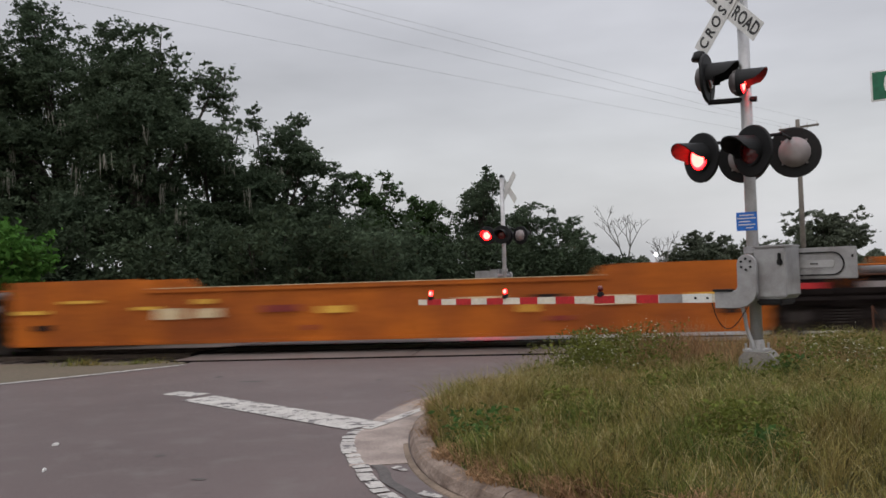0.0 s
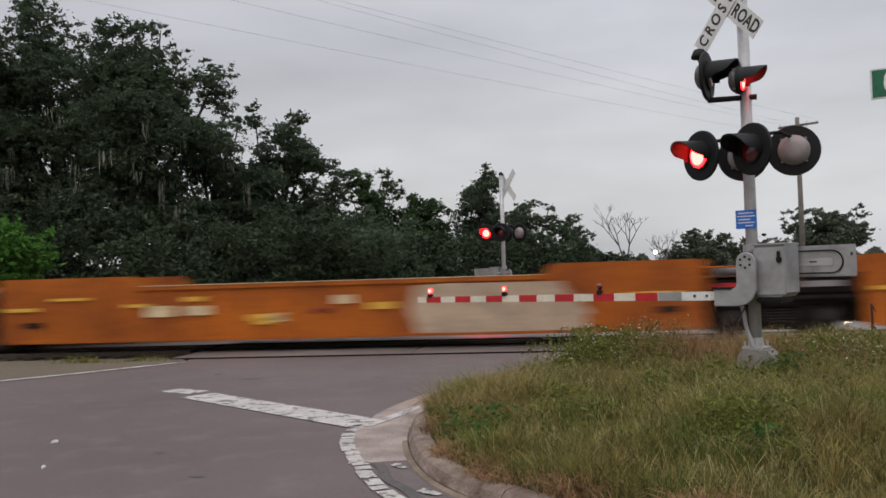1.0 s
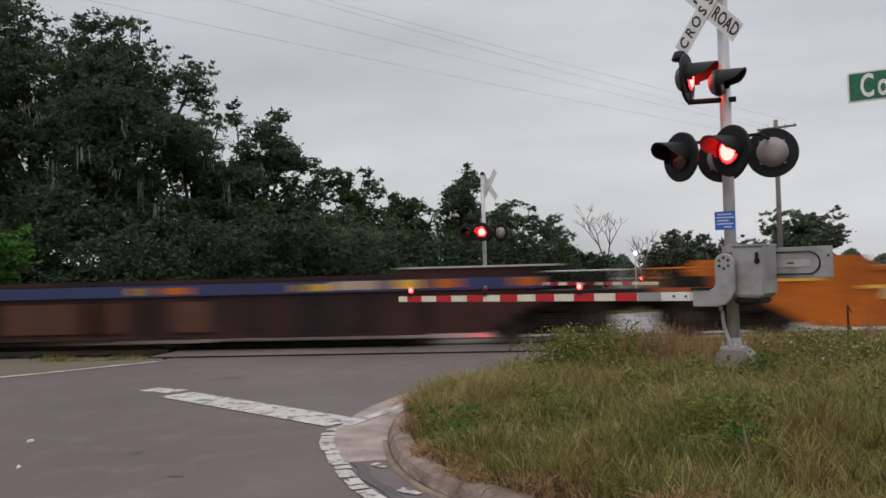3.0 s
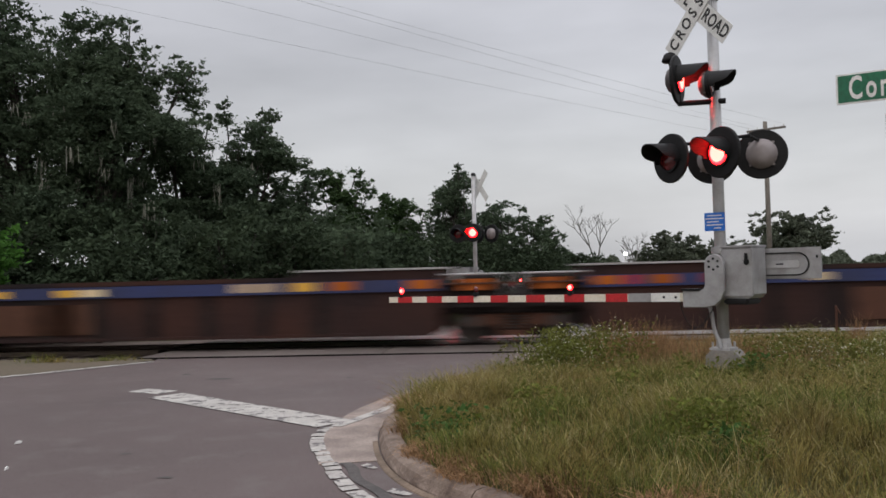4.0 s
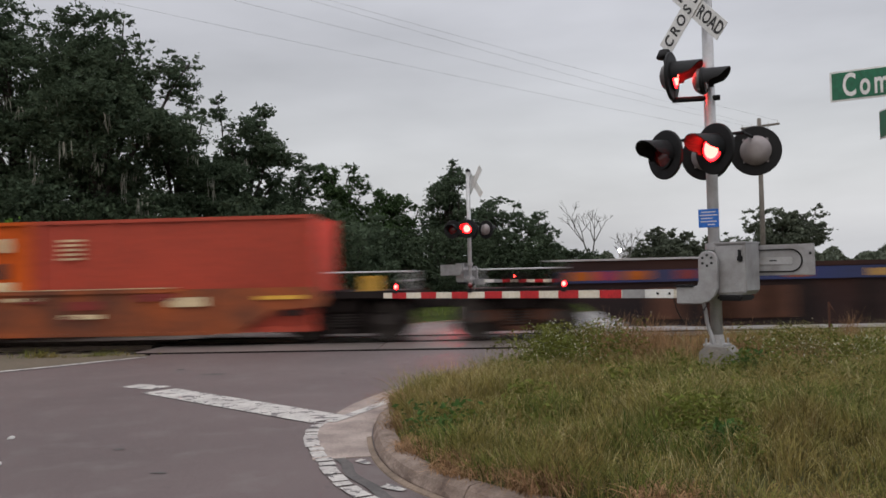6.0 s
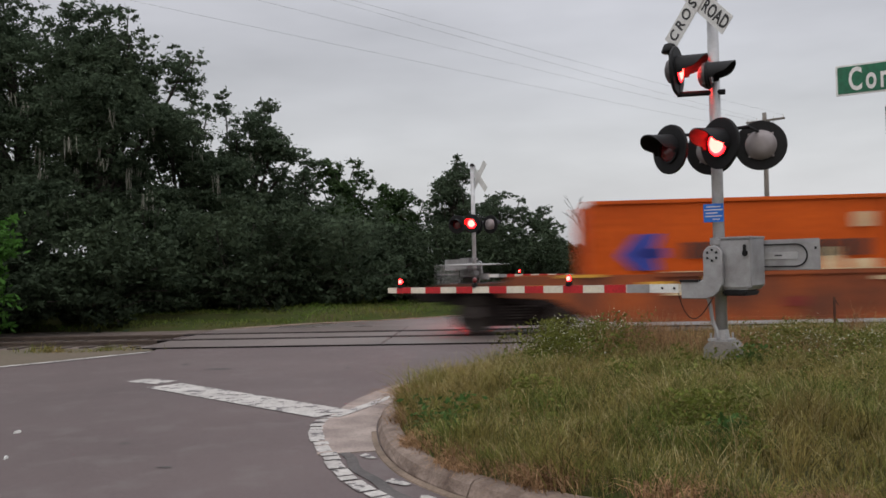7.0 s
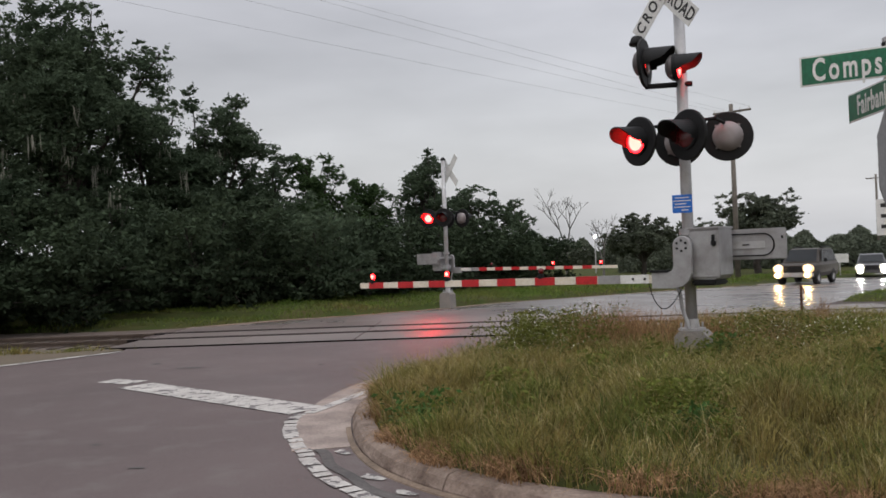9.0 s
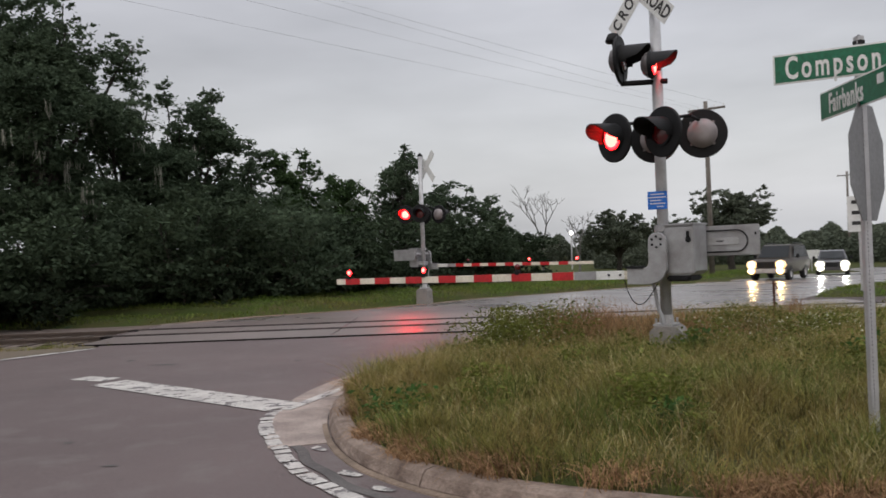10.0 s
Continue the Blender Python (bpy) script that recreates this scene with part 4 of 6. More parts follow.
def well_car(name, x0, x1, kind, label, seed, end0=0.0, end1=0.0):
    """One well unit from x1 (rear) to x0 (front): deep sides between raised ends; end0 and end1 are the lengths of free end platforms."""
    rnd = random.Random(seed)
    car = thing(name, label, "freight car")
    TRAIN.append(car)
    paint_m = {"orange": M["well_orange"], "dark": M["well_dark"], "last": M["well_rust"]}[kind]
    top = {"orange": 1.42, "dark": 1.49, "last": 1.22}[kind]
    high = {"orange": 1.68, "dark": 1.62, "last": 1.22}[kind]
    a, b = x1 + (end1 or 1.55), x0 - (end0 or 1.55)
    cutaway = 1.25 if kind == "dark" else 1.95
    for y in (-1.38, 1.30):
        bm = bmesh.new()
        rear = [(a, high - 0.25), (a + 0.1, 0.8), (a + cutaway - 0.85, 0.74), (a + cutaway, 0.265)] if end1 else [(a, 0.33), (a + 0.08, 0.265)]
        front = [(b - cutaway, 0.265), (b - cutaway + 0.85, 0.74), (b - 0.1, 0.8), (b, high - 0.25)] if end0 else [(b - 0.08, 0.265), (b, 0.33)]
        steps = rear + front + [(b - (0.3 if end0 else 0.0), high), (b - 3.0, high), (b - 3.25, top), (a + 3.25, top), (a + 3.0, high), (a + (0.3 if end1 else 0.0), high)]
        extrude_outline(bm, steps, 0.08, pose(0, y, 0))
        box(bm, a + (2.4 if end1 else 0.1), b - (2.4 if end0 else 0.1), y - 0.04 if y < 0 else y + 0.02, y + 0.06 if y < 0 else y + 0.12, 0.245, 0.32, 0.01)
        box(bm, a + 3.2, b - 3.2, y - 0.05 if y < 0 else y + 0.02, y + 0.06 if y < 0 else y + 0.13, top - 0.07, top + 0.03, 0.012)
        side = part("side_sill", bm, paint_m, car, "deep side of the well")
        n = int((b - a - 5.0) / 1.15)
        for k in range(n + 1):
            x = a + 2.5 + (b - a - 5.0) * k / n
            bm = bmesh.new()
            rib = 0.13 if kind == "dark" else 0.045
            box(bm, x - rib, x + rib, y - 0.035 if y < 0 else y + 0.08, y if y < 0 else y + 0.115, 0.3, top - 0.07)
            part("stiffener", bm, M["underframe"] if kind == "dark" else paint_m, side)
        if y < 0:
            if kind == "dark":
                part("blue_band", box(bmesh.new(), a, b, y - 0.055, y - 0.002, 1.17, top - 0.075), M["well_blue"], side, "faded blue upper band")
                for k in range(7):
                    x = rnd.uniform(a + 4.0, b - 5.2)
                    w = rnd.uniform(0.25, 0.7)
                    part("lettering_plate", box(bmesh.new(), x, x + w, y - 0.062, y - 0.056, 1.21, 1.36), rnd.choice([M["well_pale"], M["well_orange"], M["well_yellow"]]), side)
                for p, q, m in ((0.1, 0.62, "well_orange"), (0.75, 0.95, "red_reflective"), (1.2, 1.75, "well_orange"), (2.3, 2.7, "graffiti_red"), (3.0, 3.3, "graffiti_pale"), (-0.65, -0.1, "well_orange"), (-1.5, -0.9, "well_blue"), (-2.3, -1.75, "well_orange"), (-3.1, -2.6, "well_yellow"), (-4.4, -3.4, "graffiti_pale")):
                    p, q = (a + p, a + q) if p > 0 else (b + p, b + q)
                    part("lettering_plate", box(bmesh.new(), p, q, y - 0.064, y - 0.057, 1.22, 1.40), M[m], side)
                for k in range(5):
                    x = rnd.uniform(a + 1.5, b - 2.0)
                    part("rust_patch", box(bmesh.new(), x, x + rnd.uniform(0.6, 1.3), y - 0.04, y - 0.036, 0.4, 1.05), M["rust"], side)
            else:
                marks = [(M["well_yellow"], 0.1, 0.9, 0.96, 1.04), (M["underframe"], 0.55, 1.0, 0.60, 0.72), (M["well_yellow"], 2.9, 3.5, 1.0, 1.07), (M["well_pale"], 3.4, 4.0, 0.78, 1.02),
                         (M["well_pale"], 4.25, 4.85, 0.8, 1.0), (M["well_yellow"], 4.25, 4.7, 1.1, 1.2), (M["well_yellow"], -1.5, -0.5, 0.97, 1.05), (M["well_pale"], -3.4, -2.6, 0.85, 1.05), (M["underframe"], -0.95, -0.5, 0.62, 0.74), (M["well_yellow"], 1.2, 2.1, 1.18, 1.24)]
                for k in range(7):
                    x = rnd.uniform(5.2, b - a - 4.0)
                    marks.append((rnd.choice([M["well_pale"], M["well_yellow"], M["graffiti_red"], M["underframe"]]), x, x + rnd.uniform(0.2, 0.9), rnd.uniform(0.4, 1.05), 0.0))
                for m, p, q, z0, z1 in marks:
                    p, q = (b + p, b + q) if p < 0 else (a + p, a + q)
                    part("lettering_plate", box(bmesh.new(), p, q, y - 0.042, y - 0.037, z0, z1 or z0 + rnd.uniform(0.06, 0.2)), m, side)
                for p, q, spray in ((-19.8, -16.3, M["graffiti_pale"]), (-44.8, -42.9, M["graffiti_red"])):
                    if a < p < b:
                        part("spray_paint", extrude_outline(bmesh.new(), [(p, 0.31), (p + 0.8, 0.3), (q, 0.31), (q - 0.05, 0.62), (q + 0.1, 0.64), (q - 0.3, 1.0), (q - 0.55, 1.31), (p + 0.5, 1.33), (p - 0.05, 1.3), (p - 0.18, 0.75)], 0.005, pose(0, y - 0.043, 0)), spray, side, "faded sprayed paint")
                if a < -35.2 < b:
                    part("spray_paint", extrude_outline(bmesh.new(), [(-35.3, 0.34), (-34.2, 0.31), (-32.5, 0.34), (-32.3, 0.8), (-32.6, 1.3), (-34.0, 1.33), (-35.2, 1.28), (-35.4, 0.7)], 0.005, pose(0, y - 0.043, 0)), M["well_rust"], side, "dark sprayed ground of the graffiti")
                    for k, (p, w) in enumerate(((-35.25, 0.42), (-34.7, 0.5), (-34.1, 0.38), (-33.6, 0.3))):
                        j = 0.07 * math.sin(7 * k)
                        part("spray_letter", extrude_outline(bmesh.new(), [(p + j, 0.66), (p + w, 0.64 - j), (p + w + 0.05, 0.8), (p + 0.2, 0.86), (p + w - 0.03, 0.97), (p + w + j, 1.28), (p - j, 1.3)], 0.003, pose(0, y - 0.048, 0)), M["graffiti_pale"], side)
                        part("spray_letter", extrude_outline(bmesh.new(), [(p - 0.05, 0.36), (p + w, 0.34), (p + w - 0.05, 0.53), (p + 0.04, 0.57 + j)], 0.003, pose(0, y - 0.048, 0)), M["lamp_back"], side)
                    # yellowish glow beside the letters, painted on as a pale patch
                    part("spray_paint", extrude_outline(bmesh.new(), [(-33.2, 0.78), (-32.35, 0.74), (-32.2, 1.05), (-32.4, 1.24), (-33.1, 1.28), (-33.3, 1.0)], 0.003, pose(0, y - 0.048, 0)), M["well_pale"], side, "pale patch painted as a yellowish glow")
                # highlight along the top edge, painted as a thin pale strip
                part("edge_strip", box(bmesh.new(), a + 3.3, b - 3.3, y - 0.054, y + 0.05, top + 0.031, top + 0.045), M["well_pale"], side)
    # floor cross members and the sloped ends
    bm = bmesh.new()
    box(bm, a + (2.4 if end1 else 0.2), b - (2.4 if end0 else 0.2), -1.3, 1.3, 0.30, 0.35)
    for x, lo in ((a, 0.8 if end1 else 0.3), (b, 0.8 if end0 else 0.3)):
        box(bm, x - 0.06, x + 0.06, -1.3, 1.3, lo, top - 0.1, 0.02)
    part("well_floor", bm, M["underframe"], car)
    for x, s, end in ((a, -1, end1), (b, 1, end0)):
        tip = x + s * (end or 1.52)
        bm = bmesh.new()
        box(bm, min(x, tip), max(x, tip), -1.25, 1.25, 0.92, 1.08, 0.03)
        box(bm, min(x, tip), max(x, tip), -0.35, 0.35, 0.62, 0.95, 0.03)
        if not end:
            block = box(bmesh.new(), min(x, tip), max(x, tip), -1.18, 1.18, 0.72, 1.28, 0.04)
            for zz in (0.8, 0.98, 1.15):
                box(block, min(x, tip) + 0.1, max(x, tip) - 0.1, -1.26, -1.17, zz, zz + 0.08, 0.01)
            part("end_structure", block, M["underframe"], car, "dark grimy end structure over the shared bogie")
            lo_x, hi_x = min(x, tip), max(x, tip)
            part("end_bulkhead", box(bmesh.new(), x - 0.05, x + 0.05, -1.34, 1.34, 0.9, high - 0.04, 0.02), paint_m, car)
            part("brake_cylinder", tube(bmesh.new(), (lo_x + 0.35, -1.05, 1.38), (hi_x - 0.35, -1.05, 1.38), 0.1, None, 12), M["lamp_dark" if kind == "orange" else "underframe"], car, "brake cylinder", True)
            part("walkway", box(bmesh.new(), lo_x + 0.05, hi_x - 0.02, -1.33, -0.7, 1.285, 1.32, 0.006), M["rust"], car, "rusty walkway plate")
            if kind == "dark":
                part("end_plate", box(bmesh.new(), lo_x + 0.45, hi_x - 0.45, -1.30, -1.265, 1.16, 1.40, 0.006), M["well_orange"], car, "orange plate on the end")
            if kind == "orange":
                part("reflective_plate", box(bmesh.new(), lo_x + 0.3, hi_x - 0.4, -1.285, -1.262, 1.05, 1.17), M["red_reflective" if s > 0 else "lamp_back"], car)
        part("end_platform", bm, M["underframe"], car, "end platform over the bogie")
        bm = bmesh.new()
        for y in (-1.3, -0.5, 0.5, 1.3):
            tube(bm, (tip - s * 0.15, y, 1.06), (tip - s * 0.15, y, 1.5), 0.018, None, 6)
        for z in (1.3, 1.5):
            tube(bm, (tip - s * 0.15, -1.3, z), (tip - s * 0.15, 1.3, z), 0.018, None, 6)
        tube(bm, (tip - s * 0.15, -1.3, 1.5), (x, -1.3, 1.5), 0.018, None, 6)
        part("handrail", bm, M["galvanised"] if kind != "orange" else paint_m, car)
        if end:
            part("brake_stand", box(bmesh.new(), (x + tip) / 2 - 0.16, (x + tip) / 2 + 0.16, -1.2, -0.9, 1.05, 1.42, 0.03), M["well_yellow"] if kind == "last" and s > 0 else M["underframe"], car, "hand brake stand")
            part("deck_edge", box(bmesh.new(), min(x, tip), max(x, tip), -1.36, -1.255, 0.95, 1.1, 0.01), M["well_rust"] if kind == "orange" else M["rust"] if kind == "last" and s < 0 else M["underframe"], car, "edge of the end deck")
            bm = bmesh.new()
            box(bm, min(tip, tip + s * 0.6), max(tip, tip + s * 0.6), -0.12, 0.12, 0.68, 0.9, 0.03)
            part("coupler", bm, M["underframe"], car, "knuckle coupler")
            bm = bmesh.new()
            tube(bm, (tip, -0.3, 0.75), (tip + s * 0.3, -0.32, 0.45), 0.025, None, 6)
            part("brake_hose", bm, M["black"], car)
    if kind == "dark":
        part("top_rail", box(bmesh.new(), a - 0.3, a + 3.0, -1.43, -1.3, high, high + 0.04, 0.01), M["galvanised"], car)
        part("top_rail", box(bmesh.new(), b - 3.0, b + 0.3, -1.43, -1.3, high, high + 0.04, 0.01), M["galvanised"], car)
    return car


def box_container(name, x1, x0, mat, label, marks):
    con = thing(name, label, "container")
    TRAIN.append(con)
    z0, z1, n = 0.27, 2.76, 24
    bm = bmesh.new()
    # corrugated sides
    for y, s in ((-1.2, -1), (1.2, 1)):
        xs = []
        for k in range(n):
            p = x1 + 0.1 + (x0 - x1 - 0.2) * k / n
            w = (x0 - x1 - 0.2) / n
            xs += [(p, 0.0), (p + w * 0.3, 0.0), (p + w * 0.45, -0.03), (p + w * 0.85, -0.03)]
        xs.append((x0 - 0.1, 0.0))
        lo = [bm.verts.new((x, y + s * d, z0 + 0.1)) for x, d in xs]
        hi = [bm.verts.new((x, y + s * d, z1 - 0.08)) for x, d in xs]
        for k in range(len(xs) - 1):
            bm.faces.new((lo[k], lo[k + 1], hi[k + 1], hi[k]))
    bmesh.ops.recalc_face_normals(bm, faces=bm.faces)
    part("side_panel", bm, mat, con, "corrugated steel side")
    bm = bmesh.new()
    box(bm, x1 + 0.02, x0 - 0.02, -1.19, 1.19, z1 - 0.05, z1 - 0.02)
    part("roof", bm, mat, con)
    bm = bmesh.new()
    for y in (-1.22, 1.22):
        box(bm, x1, x0, y - 0.02, y + 0.02, z1 - 0.08, z1, 0.006)
        box(bm, x1, x0, y - 0.02, y + 0.02, z0, z0 + 0.12, 0.006)
        for x in (x1, x0):
            box(bm, x - 0.07, x + 0.07, y - 0.035, y + 0.035, z0, z1, 0.008)
    part("frame", bm, mat, con, "corner posts and rails")
    for x in (x1, x0):
        bm = bmesh.new()
        box(bm, x - 0.03, x + 0.03, -1.18, 1.18, z0, z1 - 0.03, 0.004)
        for y in (-0.75, -0.3, 0.3, 0.75):
            tube(bm, (x, y, z0), (x, y, z1 - 0.05), 0.04, None, 6)
        part("end_wall", bm, mat, con)
    for m, pts in marks:
        part("mark", extrude_outline(bmesh.new(), [(x1 + x, z) for x, z in pts], 0.012, pose(0, -1.252, 0)), m, con)


def rect(x, z, w, h):
    return [(x, z), (x + w, z), (x + w, z + h), (x, z + h)]


# units, front to rear, at the start of the clip
for k, (x0, x1) in enumerate(((59.4, 41.4), (41.4, 24.9), (24.9, 6.9), (6.9, -12.4), (-12.4, -30.7), (-30.7, -50.74))):
    well_car("well_car", x0, x1, "orange", "empty orange articulated container well car", 10 + k, end1=1.13 if k == 5 else 0.0)
for k, (x0, x1) in enumerate(((-51.05, -71.5), (-71.5, -89.35), (-89.35, -108.5))):
    well_car("well_car", x0, x1, "dark", "dark rusty well car with a faded blue band", 30 + k, end0=1.9 if k == 0 else 0.0, end1=1.95 if k == 2 else 0.0)
well_car("well_car", -109.7, -127.35, "last", "orange well car carrying two short containers", 50, end0=1.8, end1=1.3)
for unit, xs in ((0, [59.4]), (1, [41.4]), (2, [24.9]), (3, [6.9]), (4, [-12.4]), (5, [-30.7, -49.05]), (6, [-52.8]), (7, [-71.5]), (8, [-89.35, -107.5]), (9, [-111.2, -125.7])):
    for x in xs:
        truck_parts(TRAIN[unit], x, M["rust"] if unit in (7, 8) else M["underframe"])
logo = [(M["logo_blue"], [(0.55, 1.62), (0.95, 2.05), (1.2, 2.05), (1.05, 1.75), (1.3, 1.75), (1.3, 1.55), (1.05, 1.55), (1.15, 1.3), (0.9, 1.3)]),
        (M["logo_blue"], [(0.98, 1.62), (1.2, 2.05), (1.42, 2.05), (1.3, 1.75), (1.5, 1.75), (1.5, 1.55), (1.3, 1.55), (1.36, 1.3), (1.15, 1.3)])]
dark_bars = [(M["sign_black"], rect(1.9 + 0.42 * k, 1.52, 0.3, 0.34)) for k in range(9)]
small_marks = [(M["well_pale"], rect(4.6, 1.2, 0.4, 0.5)), (M["well_pale"], rect(5.2, 1.25, 0.5, 0.2)), (M["well_pale"], rect(5.3, 2.1, 0.35, 0.3))]
box_container("freight_container", -124.15, -118.1, M["container_orange"], "orange corrugated freight container with a blue mark", logo + dark_bars + small_marks)
box_container("freight_container", -117.95, -111.85, M["container_red"], "rust red corrugated freight container", [(M["well_pale"], rect(0.6, 1.9 + 0.1 * k, 0.45, 0.05)) for k in range(5)])

# ---- vehicles beyond the crossing ----
def wheel(parent, x, y, r=0.38, w=0.25):
    s = -1 if x < 0 else 1
    tyre = part("wheel", lathe(bmesh.new(), [(0.24, -w / 2), (r - 0.03, -w / 2), (r, -w / 2 + 0.04), (r, w / 2 - 0.04), (r - 0.03, w / 2), (0.24, w / 2)], 24, pose(x, y, r, 0, 90, 0)), M["tyre"], parent, "black rubber tyre", True)
    bm = lathe(bmesh.new(), [(0.0, 0.06), (0.08, 0.06), (0.2, 0.04), (0.25, 0.1)], 20, pose(x, y, r, 0, 90 * s, 0))
    part("rim", bm, M["galvanised"], tyre, "alloy rim")


def loft(bm, sections):
    """Joins outlines (lists of points) one after another into a closed body."""
    rows = [[bm.verts.new(p) for p in s] for s in sections]
    n = len(rows[0])
    for a, b in zip(rows, rows[1:]):
        for k in range(n):
            bm.faces.new((a[k], a[(k + 1) % n], b[(k + 1) % n], b[k]))
    bm.faces.new(rows[0][::-1])
    bm.faces.new(rows[-1])
    bmesh.ops.recalc_face_normals(bm, faces=bm.faces)
    return bm


def vehicle(name, at, length, width, height, hood, mat, glow, label, tall):
    """A vehicle whose nose points to local -y."""
    v = thing(name, label, "car", at)
    h, L, c = width / 2, length / 2, 0.42 if tall else 0.3

    def ring(y, z0, z1, w, tuck=0.08):
        return [(-w + tuck, y, z0), (w - tuck, y, z0), (w, y, z0 + 0.2), (w, y, z1 - 0.12), (w - tuck, y, z1), (-w + tuck, y, z1), (-w, y, z1 - 0.12), (-w, y, z0 + 0.2)]
    bm = loft(bmesh.new(), [ring(-L, c + 0.1, hood - 0.12, h - 0.12), ring(-L + 0.15, c, hood - 0.04, h - 0.03), ring(-L + 1.3, c, hood, h), ring(L - 0.2, c, hood, h), ring(L, c + 0.1, hood - 0.06, h - 0.06)])
    body = part("body", bm, mat, v, "painted body")
    cab0, cab1 = (-L + 1.25, L - 0.08) if tall else (-L + 1.1, L - 0.25)

    def cab(y, z, w):
        return [(-w, y, hood - 0.02), (w, y, hood - 0.02), (w - 0.13 * (z - hood) / 0.5, y + 0, z), (-w + 0.13 * (z - hood) / 0.5, y, z)]
    bm = loft(bmesh.new(), [cab(cab0, hood + 0.02, h - 0.08), cab(cab0 + 0.75, height - 0.05, h - 0.1), cab(cab0 + 1.1, height, h - 0.1), cab(cab1 - 0.5, height - 0.02, h - 0.1), cab(cab1, hood + (0.3 if tall else 0.05), h - 0.1)])
    part("cabin", bm, mat, v, "cabin")
    bm = bmesh.new()
    z0, z1 = hood + 0.06, height - 0.09
    q = [(-h + 0.2, cab0 + 0.06, z0), (h - 0.2, cab0 + 0.06, z0), (h - 0.3, cab0 + 0.66, z1), (-h + 0.3, cab0 + 0.66, z1)]
    bm.faces.new([bm.verts.new(Vector(p) + Vector((0, -0.03, 0.02))) for p in q])
    bmesh.ops.solidify(bm, geom=bm.faces[:], thickness=0.01)
    part("windscreen", bm, M["glass"], v, "dark windscreen")
    for s in (-1, 1):
        bm = bmesh.new()
        q = [(s * (h - 0.085), cab0 + 0.55, z0), (s * (h - 0.085), cab1 - 0.35, z0), (s * (h - 0.16), cab1 - 0.6, z1), (s * (h - 0.16), cab0 + 0.95, z1)]
        bm.faces.new([bm.verts.new(p) for p in q])
        bmesh.ops.solidify(bm, geom=bm.faces[:], thickness=0.012)
        part("side_window", bm, M["glass"], v)
        part("mirror", box(bmesh.new(), s * (h + 0.11) - 0.09, s * (h + 0.11) + 0.09, cab0 + 0.55, cab0 + 0.65, hood + 0.02, hood + 0.22, 0.03), M["black"], v)
        x = s * (h - 0.26)
        # oversized glowing dish imitates glare round the bulb
        warm = M["halo_warm"] if tall else M["halo_white"]
        for nm, z, r0, dy in (("headlight", hood - 0.28, 0.27, 0.03), ("fog_light", c + 0.12, 0.2, -0.1)):
            bm = bmesh.new()
            bmesh.ops.create_uvsphere(bm, u_segments=16, v_segments=8, radius=r0, matrix=pose(x, -L + dy, z) @ Matrix.Diagonal((1.1, 0.45, 0.9, 1)))
            lamp = part(nm, bm, warm, v, "lit lamp widened by a glowing glare halo", True)
            bm = bmesh.new()
            bmesh.ops.create_uvsphere(bm, u_segments=12, v_segments=6, radius=r0 * 0.62, matrix=pose(x, -L + dy - r0 * 0.3, z) @ Matrix.Diagonal((1.0, 0.4, 0.9, 1)))
            part("bulb", bm, glow, lamp, "white-hot bulb", True)
    part("grille", box(bmesh.new(), -h + 0.48, h - 0.48, -L - 0.03, -L + 0.1, hood - 0.46, hood - 0.16, 0.02), M["black"], v, "dark grille")
    part("bumper", box(bmesh.new(), -h + 0.02, h - 0.02, -L - 0.08, -L + 0.15, c, c + 0.24, 0.05), M["galvanised"] if tall else mat, v)
    wr = 0.4 if tall else 0.33
    for x in (-h + 0.12, h - 0.12):
        for y in (-L + 0.95, L - 1.2):
            wheel(v, x, y, wr)
    if tall:
        for s in (-1, 1):
            part("roof_rail", tube(bmesh.new(), (s * (h - 0.3), cab0 + 1.2, height + 0.05), (s * (h - 0.3), cab1 - 0.6, height + 0.05), 0.025, None, 8), M["black"], v)
    return v


waiting = vehicle("sport_utility_vehicle", pose(19.6, 44.3, fall(19.6, 44.3), 0, 0, -40), 4.9, 1.98, 1.9, 1.14, M["car_silver"], M["headlight"], "dark tan sport utility vehicle waiting with headlights on", True)
car = vehicle("car", pose(25.4, 50.0, -0.7, 0, 0, -27), 4.6, 1.85, 1.5, 0.92, M["car_dark"], M["headlight_white"], "dark car slowing with white headlights on", False)


